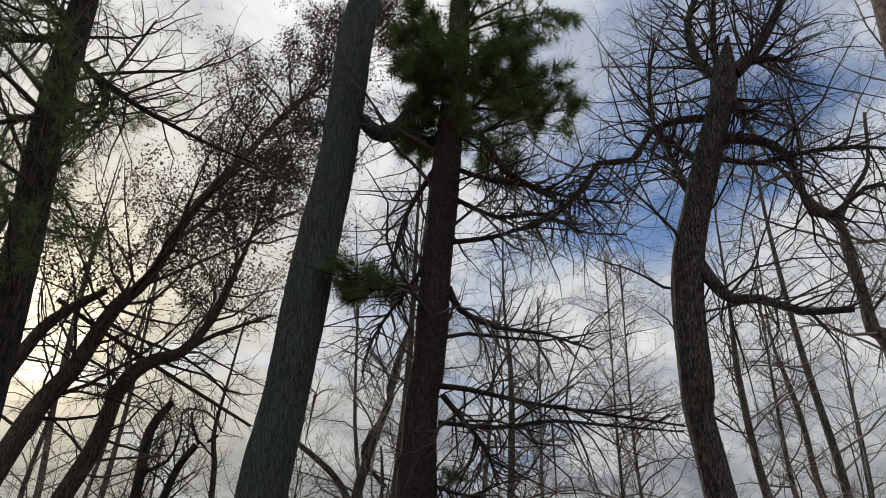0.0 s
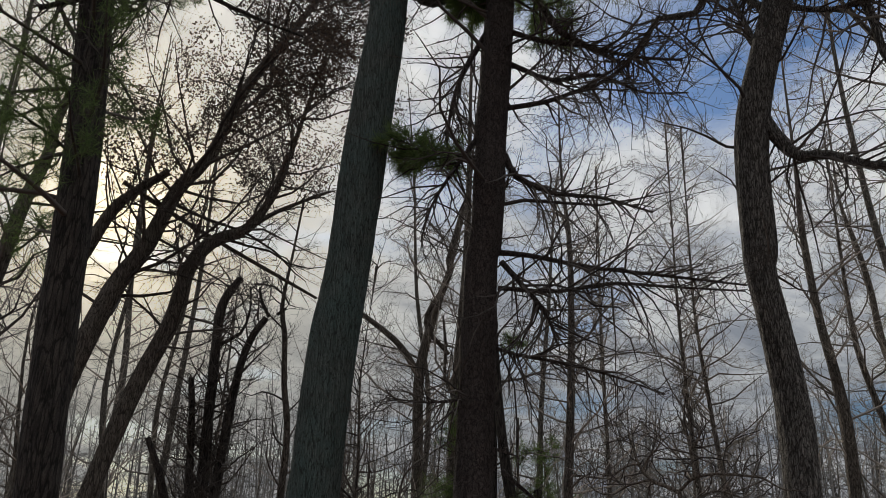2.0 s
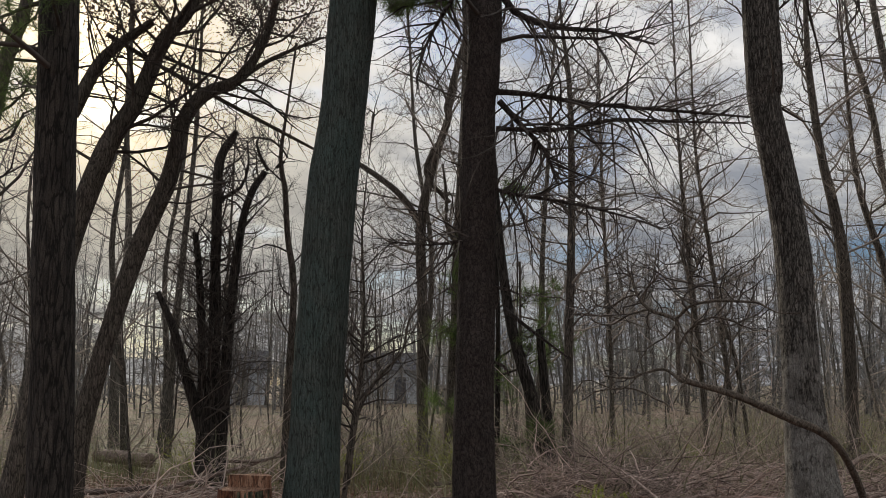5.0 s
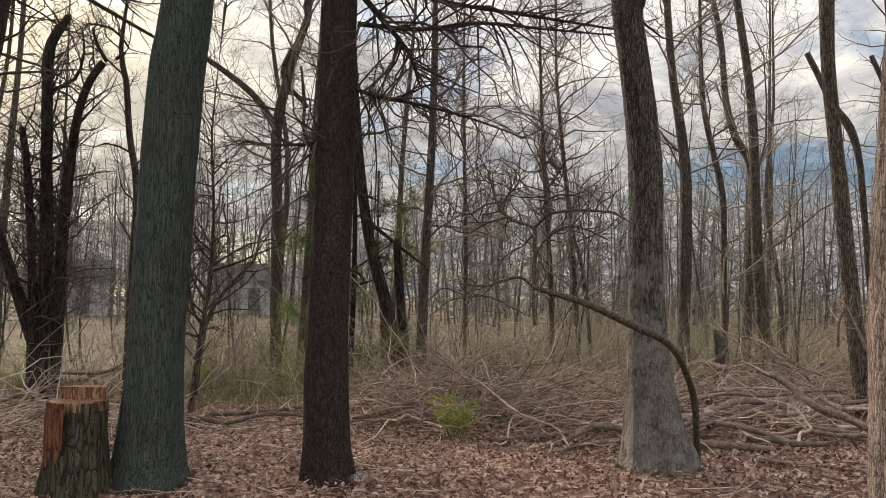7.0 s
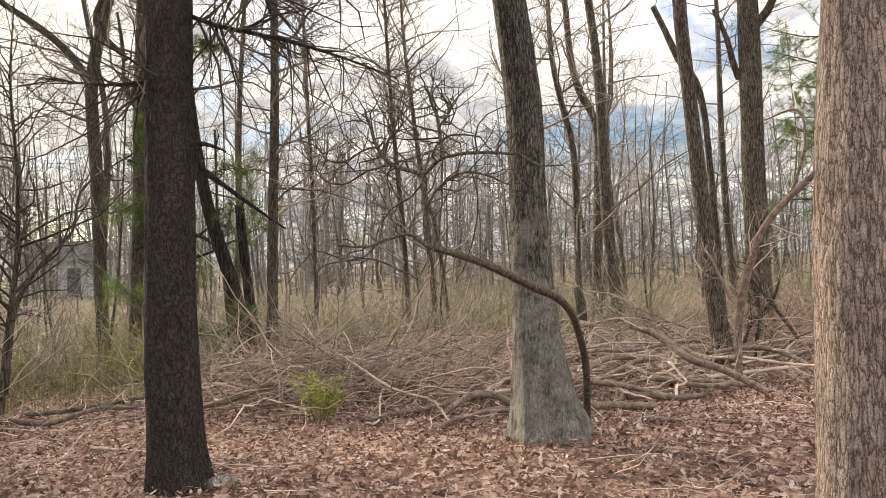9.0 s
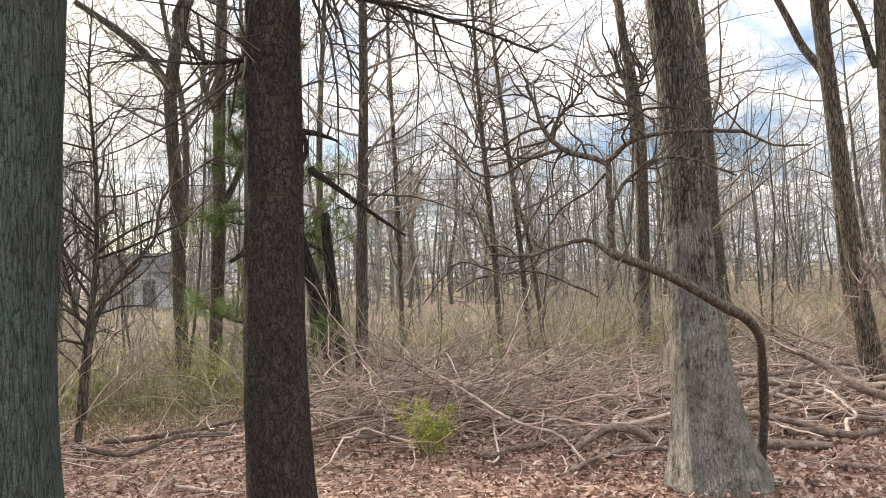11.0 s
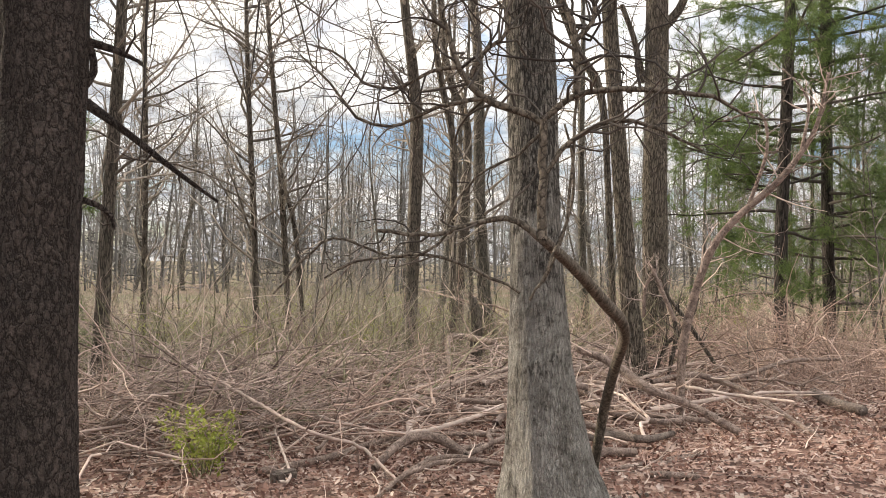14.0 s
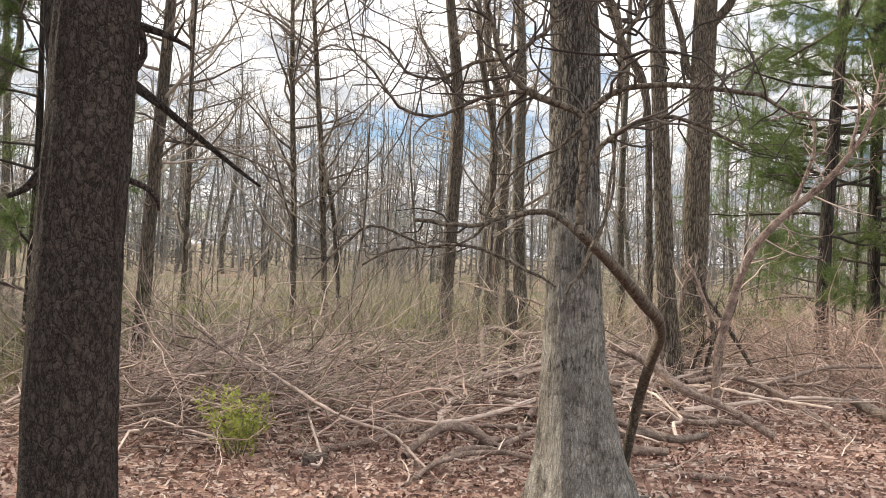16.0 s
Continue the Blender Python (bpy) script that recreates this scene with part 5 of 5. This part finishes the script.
def stone():
    bm = bmesh.new()
    bmesh.ops.create_icosphere(bm, subdivisions=4, radius=1.0)
    for v in bm.verts:
        k = 1 + 0.28 * noise.noise(v.co * 1.3) + 0.08 * noise.noise(v.co * 4)
        v.co = Vector((v.co.x * 0.105 * k, v.co.y * 0.08 * k, v.co.z * 0.05 * k + 0.015))
    me = bpy.data.meshes.new("stone")
    bm.to_mesh(me)
    bm.free()
    me.materials.append(bark("grey_stone", (0.16, 0.15, 0.14), (0.34, 0.33, 0.31), 0.7, 0.4))
    me.polygons.foreach_set("use_smooth", np.full(len(me.polygons), True))
    ob = tagged(new("stone", me), "small grey stone at the conifer's foot", "stone")
    ob.location = (-0.03, 6.35, 0.1)


stone()


def bark_scrap():
    bm = bmesh.new()
    bmesh.ops.create_cube(bm, size=1.0)
    bmesh.ops.bevel(bm, geom=bm.edges[:], offset=0.14, segments=2, affect="EDGES")
    for v in bm.verts:
        k = 1 + 0.3 * noise.noise(v.co * 3)
        v.co = Vector((v.co.x * 0.17 * k, v.co.y * 0.09 * k, (v.co.z + 0.5) * 0.07 * k))
    me = bpy.data.meshes.new("bark_scrap")
    bm.to_mesh(me)
    bm.free()
    me.materials.append(LOG_DARK)
    ob = tagged(new("bark_scrap", me), "dark charred scrap of wood on the leaves", "wood scrap")
    ob.location = (1.33, 8.25, 0.0)


bark_scrap()


# ---- small green shrubs ----
def green_shrub(at, size, seed, label, leaves):
    rng = np.random.default_rng(seed)
    top = thing("green_shrub", (*at, 0), label, "shrub", "budding shrubs")
    out = [[], [], []]
    for k in range(16):
        a = rng.uniform(0, 2 * math.pi)
        ln = grow(rng, (rng.normal(0, 0.08) * size, rng.normal(0, 0.08) * size, 0), (math.cos(a) * rng.uniform(0.1, 0.9), math.sin(a) * rng.uniform(0.1, 0.9), 1), size * (0.3 + 0.95 * rng.random() ** 1.4), 0.004, out[0], 5, 0.18, 0.02)
        sprout(rng, ln, 6, size * 0.35, out[1:], 1, 0.3)
    stems = part("stem_cluster", crown_meshes("stem_cluster", out, TWIG_OLIVE, (0, 0, 0)), top)
    ends = [np.array(l[-1][:3]) for l in out[0] + out[1]] + [np.array(l[len(l) // 2][:3]) for l in out[1]]
    part("leaves", leaf_cloud("leaves", rng, ends, 0.045 * size + 0.01, leaves, 0.032, SPRING, (0, 0, 0), 0.55), stems, "fresh yellow-green leaves")


green_shrub((0.9, 8.62), 0.38, 171, "small bush with fresh yellow-green leaves", 950)
for k, (x, y, s) in enumerate([(-0.9, 12.6, 0.9), (-1.4, 13.2, 0.9), (2.4, 15.8, 0.8), (6.4, 16.0, 0.9), (7.3, 16.5, 0.9), (4.4, 16.6, 0.8), (4.9, 14.6, 0.7), (5.9, 14.9, 0.7), (3.0, 14.2, 0.6), (1.7, 14.8, 0.7), (-2.6, 12.9, 0.7), (-3.4, 14.0, 0.9), (-5.2, 13.0, 0.8), (9.5, 17, 0.9), (13.5, 14.5, 0.9)]):
    green_shrub((x, y), s, 175 + k, "budding green bush among the brush", 700)


# ---- undergrowth: patches of upright bare stems ----
def thicket_mesh(seed, count, width, tall, mat, lean_most=0.5, droop=-0.03, thick=1.0):
    rng = np.random.default_rng(seed)
    out = [[], [], []]
    for k in range(count):
        x, y = rng.uniform(-width, width), rng.uniform(-width, width)
        a = rng.uniform(0, 2 * math.pi)
        lean = rng.uniform(0.05, lean_most)
        ln = grow(rng, (x, y, -0.03), (math.cos(a) * lean, math.sin(a) * lean, 1), tall * rng.uniform(0.4, 1.25), rng.uniform(0.004, 0.011) * thick, out[0], 6, 0.2, droop)
        sprout(rng, ln, 5, tall * 0.5, out[1:], 1, 0.2, 0.0, 0.85, 0, 0.3, 4, 0.85)
    return crown_meshes("thicket", out, mat, (0, 0, 0), (3, 3, 3))


THICKETS = [thicket_mesh(301, 42, 1.5, 1.1, TWIG_OLIVE), thicket_mesh(303, 42, 1.5, 1.2, TWIG_GREY, 1.2, -0.1), thicket_mesh(305, 52, 1.5, 1.2, TWIG_RED, 1.4, -0.12), thicket_mesh(307, 36, 1.5, 1.8, TWIG_GREY),
            thicket_mesh(309, 44, 1.5, 1.3, TWIG_DEAD, 1.6, -0.14), thicket_mesh(313, 24, 1.4, 1.5, TWIG_OLIVE, 1.6, -0.12, 1.5)]


def undergrowth():
    rng = np.random.default_rng(311)
    made = 0
    for x, y in ((9.2, 9.6), (10.6, 9.0), (11.4, 10.8), (9.8, 11.0), (7.9, 9.6), (12.6, 9.4), (8.8, 8.2), (10.4, 12.2), (8.6, 12.4)):
        ob = tagged(new("thicket", THICKETS[2]), "reddish thicket of arching bare stems", "undergrowth", "undergrowth", "stuff")
        ob.location, ob.rotation_euler = (x, y, 0), (0, 0, x * 3)
    for k in range(16):
        x, y = -0.8 + 0.62 * k + rng.uniform(-0.3, 0.3), rng.uniform(10.8, 13.4)
        ob = tagged(new("thicket", THICKETS[5]), "arching olive-brown dead stems over the brush", "undergrowth", "undergrowth", "stuff")
        ob.location, ob.rotation_euler, ob.scale = (x, y, 0), (0, 0, rng.uniform(0, 6.28)), (1, 1, rng.uniform(0.7, 1.1))
    for k in range(34):
        x, y = rng.uniform(-3.0, 9.5), rng.uniform(12.0, 17.5)
        ob = tagged(new("thicket", THICKETS[(0, 1, 3, 4, 1, 4)[k % 6]]), "dense thicket of bare upright brush stems", "undergrowth", "undergrowth", "stuff")
        ob.location, ob.rotation_euler, ob.scale = (x, y, 0), (0, 0, rng.uniform(0, 6.28)), (1, 1, rng.uniform(0.7, 1.1))
    while made < 58:
        bearing, d = radians(rng.uniform(-40, 58)), rng.uniform(11.5, 27)
        x, y = math.sin(bearing) * d, math.cos(bearing) * d
        if y < 12.2 and x < 7.2 or (y < 14.5 and -5 < x < -0.5 and rng.random() < 0.5):
            continue
        red = x > 6.5 and d < 20
        me = THICKETS[2] if red and rng.random() < 0.75 else THICKETS[int(rng.choice((0, 1, 3, 4)))]
        ob = tagged(new("thicket", me), "dense thicket of bare upright brush stems", "undergrowth", "undergrowth", "stuff")
        ob.location, ob.rotation_euler, ob.scale = (x, y, 0), (0, 0, rng.uniform(0, 6.28)), (1, 1, rng.uniform(0.7, 1.25))
        made += 1


undergrowth()


def grass_mesh(seed, count, width):
    rng = np.random.default_rng(seed)
    at = rng.uniform(-width, width, (count, 2))
    a = rng.uniform(0, 6.28, count)
    h = rng.uniform(0.12, 0.5, count)
    bend = rng.uniform(0.02, 0.2, count)
    w = 0.004
    d = np.stack([np.cos(a), np.sin(a)], axis=1)
    e = np.stack([-np.sin(a), np.cos(a)], axis=1)
    z = np.zeros((count, 1))
    lo1, lo2 = np.hstack([at - e * w, z - 0.02]), np.hstack([at + e * w, z - 0.02])
    tip = np.hstack([at + d * bend[:, None], h[:, None]])
    return mesh_of("grass", np.stack([lo1, lo2, tip], axis=1).reshape(-1, 3), np.arange(count * 3).reshape(-1, 3), GRASS, False)


GRASS_PATCH = grass_mesh(321, 420, 1.3)
for k, (x, y) in enumerate([(-1.6, 11.6), (-0.4, 12.2), (-2.8, 12.2), (-3.9, 12.6), (-5.4, 12.8), (0.4, 13.4), (-1.5, 13.8), (-3.2, 14.6), (-6.8, 13.4), (2.2, 14.4), (4.6, 15.6), (6.2, 15.4), (8.0, 16), (-8.5, 14.2), (10.5, 15), (1.2, 13.6), (3.2, 14.0), (5.4, 13.8), (7.0, 14.2), (2.6, 15.8), (0.6, 15.2), (9.0, 14.6), (4.0, 17.2), (6.6, 17.4)]):
    ob = tagged(new("grass", GRASS_PATCH), "patch of dry tan and green grass", "grass", "dry grass", "stuff")
    ob.location, ob.rotation_euler = (x, y, 0), (0, 0, k * 1.3)


# ---- woodland behind: bare trees copied about ----
def bare_tree(seed, height, radius, boughs, kids, label, far=False):
    rng = np.random.default_rng(seed)
    top = thing("bare_tree", (0, 0, 0), label, "tree", "woodland trees")
    wob = rng.normal(0, 0.16, (6, 2)).cumsum(axis=0)
    ctrl = [(wob[k, 0] - wob[0, 0], wob[k, 1] - wob[0, 1], -0.1 + height * f, radius * (1.05 - f * 0.95)) for k, f in enumerate((0, 0.15, 0.35, 0.55, 0.78, 1))]
    rows = smooth_line(ctrl, 0.5)
    part("trunk", trunk_mesh("trunk", rows, BARK_FAR, (0, 0, 0), 8 if far else 12, 0.03, 4, 0.15, seed), top)
    out = [[], [], []]
    sprout(rng, rows, boughs, height * 0.2, out, 3 if not far else 2, 0.14, 0.05, 0.95, kids, 0.24, 5 if not far else 4, 1.15 if not far else 1.7)
    part("crown", crown_meshes("crown", out, TWIG_FAR if far else TWIG_GREY, (0, 0, 0), (4, 3, 3)), top)
    return top


NEAR_KINDS = [bare_tree(401, 12, 0.075, 34, 6, "slender bare woodland tree with fine twigs"), bare_tree(403, 15, 0.12, 34, 6, "tall bare woodland tree with spreading limbs"),
              bare_tree(405, 9, 0.045, 30, 5, "thin bare pole tree with short twigs"), bare_tree(407, 13, 0.095, 34, 6, "bare woodland tree with a crooked trunk")]
FAR_KINDS = [bare_tree(411, 10, 0.08, 34, 10, "distant bare woodland tree", True), bare_tree(413, 12, 0.11, 34, 10, "distant tall bare woodland tree", True), bare_tree(415, 7.5, 0.06, 30, 9, "distant thin bare woodland tree", True)]


def sapling_tree(seed, height, label):
    rng = np.random.default_rng(seed)
    top = thing("sapling", (0, 0, 0), label, "sapling", "woodland saplings")
    wob = rng.normal(0, 0.1, (5, 2)).cumsum(axis=0)
    ctrl = [(wob[k, 0] - wob[0, 0], wob[k, 1] - wob[0, 1], -0.1 + height * f, 0.024 * (1.05 - f * 0.9)) for k, f in enumerate((0, 0.25, 0.5, 0.75, 1))]
    rows = smooth_line(ctrl, 0.4)
    part("trunk", trunk_mesh("trunk", rows, BARK_FAR, (0, 0, 0), 6, 0.03, 4, 0.1, seed), top)
    out = [[], [], []]
    sprout(rng, rows, 22, height * 0.3, out, 2, 0.12, 0.05, 0.9, 6, 0.25, 5, 1.1)
    part("crown", crown_meshes("crown", out, TWIG_GREY, (0, 0, 0), (3, 3, 3)), top)
    return top


SAPLINGS = [sapling_tree(451, 4.6, "slender bare sapling with fine twigs"), sapling_tree(453, 3.4, "low bare sapling with spreading twigs"), sapling_tree(455, 5.8, "tall whip-thin bare sapling")]


def plant():
    rng = np.random.default_rng(421)
    taken = [(v[0][0], v[0][1]) for k, v in SHAPES.items() if not k.startswith("log")]
    spots = [(NEAR_KINDS[0], -7.5, 15.5), (NEAR_KINDS[1], -9.5, 19), (NEAR_KINDS[2], -6.3, 16.5), (NEAR_KINDS[3], 12, 17.5), (NEAR_KINDS[0], -8.2, 10.5), (NEAR_KINDS[3], -9.6, 12.4), (NEAR_KINDS[2], -7.6, 12.6), (NEAR_KINDS[1], -11.5, 14.5), (NEAR_KINDS[2], -9.0, 9.0)]
    while len(spots) < 30:
        bearing, d = radians(rng.uniform(-42, 60)), rng.uniform(15, 32)
        x, y = math.sin(bearing) * d, math.cos(bearing) * d
        if all(math.hypot(x - a, y - b) > 0.9 for a, b in taken):
            taken.append((x, y))
            spots.append((NEAR_KINDS[int(rng.choice((0, 0, 1, 2, 2, 2, 3)))], x, y))
    while len(spots) < 98:
        bearing, d = radians(rng.uniform(-42, 60)), rng.uniform(30, 62)
        spots.append((FAR_KINDS[int(rng.integers(0, 3))], math.sin(bearing) * d, math.cos(bearing) * d))
    for k in range(70):
        bearing, d = radians(rng.uniform(-40, 58)), rng.uniform(12.5, 30)
        x, y = math.sin(bearing) * d, math.cos(bearing) * d
        if y > 12 or x > 8:
            spots.append((SAPLINGS[k % 3], x, y))
    # unseen trees added behind the camera, to close the wood and shape its light
    for k in range(22):
        bearing, d = radians(rng.uniform(75, 305)), rng.uniform(9, 26)
        spots.append((FAR_KINDS[int(rng.integers(0, 3))], math.sin(bearing) * d, math.cos(bearing) * d))
    first = set()
    for kind_of, x, y in spots:
        m = pose(x, y, 0, rng.normal(0, 2.5), rng.normal(0, 2.5), rng.uniform(0, 360))
        if kind_of in first:
            copy_thing(kind_of, m)
        else:
            first.add(kind_of)
            kind_of.matrix_basis = m


plant()


def distant_woods():
    """The far edge of the wood: a deep belt of stems and crossing twigs, thickening to the horizon."""
    rng = np.random.default_rng(431)
    out = [[], [], []]
    for k in range(1000):
        bearing, d = radians(rng.uniform(-180, 180) if k % 5 == 0 else rng.uniform(-45, 62)), rng.uniform(38, 95)
        x, y, h = math.sin(bearing) * d, math.cos(bearing) * d, rng.uniform(4, 7) + d * 0.085
        ln = grow(rng, (x, y, -0.2), (0, 0, 1), h, rng.uniform(0.03, 0.09), out[0], 4, 0.07)
        sprout(rng, ln, 30, h * 0.3, [out[1], [], []], 1, 0.03, 0.0, 1.15, 0, 0.45, 3, 1.8)
    me = crown_meshes("distant_woods", out, TWIG_FAR, (0, 0, 0), (3, 3, 3))
    tagged(new("distant_woods", me), "far belt of bare grey-brown woodland", "woods", kind="stuff")


distant_woods()


# ---- fallen leaves on the floor ----
def litter():
    rng = np.random.default_rng(441)
    n = 84000
    d = 2.0 + 11.5 * rng.random(n) ** 0.75
    a = np.radians(rng.uniform(-38, 52, n))
    x, y = -0.3 + np.sin(a) * d, 1.6 + np.cos(a) * d
    z = np.array([ground_height(float(p), float(q)) for p, q in zip(x, y)]) + 0.004 + 0.045 * rng.random(n) ** 2
    size = 0.009 + 0.018 * rng.random(n) ** 1.5
    turn, tip1, tip2 = rng.uniform(0, 6.28, n), rng.normal(0, 0.55, n), rng.normal(0, 0.55, n)
    shape = np.array([(-1, 0, 0), (-0.35, 0.5, 0.14), (0.1, 0.28, 0.1), (0.45, 0.6, 0.2), (1, 0.02, 0.1), (0.4, -0.55, 0.18), (0.05, -0.25, 0.08), (-0.4, -0.5, 0.12)])
    c, s = np.cos(turn), np.sin(turn)
    p = shape[None] * size[:, None, None]
    px = p[..., 0] * c[:, None] - p[..., 1] * s[:, None]
    py = p[..., 0] * s[:, None] + p[..., 1] * c[:, None]
    pz = p[..., 2] * rng.uniform(-1.5, 4.0, n)[:, None] + px * tip1[:, None] + py * tip2[:, None]
    v = np.stack([px + x[:, None], py + y[:, None], pz + z[:, None]], axis=-1).reshape(-1, 3)
    f = (np.arange(n)[:, None, None] * 8 + np.array([[0, 1, 2, 7], [2, 3, 4, 6], [2, 6, 7, 7], [4, 5, 6, 6]])[None, :2]).reshape(-1, 4)
    extra = (np.arange(n)[:, None, None] * 8 + np.array([[7, 2, 6, 6], [6, 4, 5, 5]])[None]).reshape(-1, 4)[:, :3]
    me = bpy.data.meshes.new("leaf_litter")
    me.from_pydata(v.tolist(), [], f.tolist() + extra.tolist())
    me.materials.append(LITTER)
    tagged(new("leaf_litter", me), "scattered dry brown oak leaves on the floor", "leaves", kind="stuff")


litter()


# ---- far sheds beyond the wood ----
def shed(bearing, d, turn):
    top = thing("shed", (math.sin(bearing) * d, math.cos(bearing) * d, 0), "distant pale grey shed seen through the trees", "shed")
    top.rotation_euler = (0, 0, turn)
    plaster = bark("pale_grey_boards", (0.5, 0.53, 0.58), (0.62, 0.65, 0.7), 0.3, 0.2)
    slate = bark("dark_roofing", (0.1, 0.1, 0.11), (0.18, 0.18, 0.2), 0.4, 0.2)

    def box(name, lo, hi, mat, roof=0.0):
        bm = bmesh.new()
        (x0, y0, z0), (x1, y1, z1) = lo, hi
        if roof:
            pts = [(x0, y0, z0), (x1, y0, z0), (x1, y1, z0), (x0, y1, z0), (x0, (y0 + y1) / 2, z1), (x1, (y0 + y1) / 2, z1)]
            loops = [(0, 1, 5, 4), (2, 3, 4, 5), (0, 4, 3), (1, 2, 5), (0, 3, 2, 1)]
        else:
            pts = [(x, y, z) for z in (z0, z1) for x, y in ((x0, y0), (x1, y0), (x1, y1), (x0, y1))]
            loops = [(0, 1, 5, 4), (1, 2, 6, 5), (2, 3, 7, 6), (3, 0, 4, 7), (4, 5, 6, 7), (3, 2, 1, 0)]
        vs = [bm.verts.new(p) for p in pts]
        for q in loops:
            bm.faces.new([vs[i] for i in q])
        me = bpy.data.meshes.new(name)
        bm.to_mesh(me)
        bm.free()
        me.materials.append(mat)
        part(name, me, top)

    box("wall", (-2.4, -1.6, -0.1), (2.4, 1.6, 2.5), plaster)
    box("roof", (-2.7, -1.9, 2.504), (2.7, 1.9, 3.9), slate, 1.0)
    box("window", (-1.3, -1.66, 1.0), (-0.3, -1.62, 1.9), slate)
    box("door", (0.5, -1.66, 0.0), (1.4, -1.62, 2.0), slate)


shed(radians(-19.5), 62, 0.2)
shed(radians(-8.3), 64, -0.2)


# ---- small sticks strewn over the leaves ----
def strewn_sticks():
    rng = np.random.default_rng(461)
    out = []
    for k in range(900):
        a, d = radians(rng.uniform(-38, 52)), 2.5 + 10 * rng.random() ** 0.8
        x, y = -0.3 + math.sin(a) * d, 1.6 + math.cos(a) * d
        b = rng.uniform(0, 6.28)
        grow(rng, (x, y, ground_height(x, y) + 0.025), (math.cos(b), math.sin(b), rng.normal(0.02, 0.06)), rng.uniform(0.1, 0.6), rng.uniform(0.002, 0.006), out, 4, 0.15)
    v, f = tubes(out, 4)
    tagged(new("strewn_sticks", mesh_of("strewn_sticks", v, f, TWIG_PALE)), "small pale dead sticks strewn over leaves", "sticks", kind="stuff")


strewn_sticks()
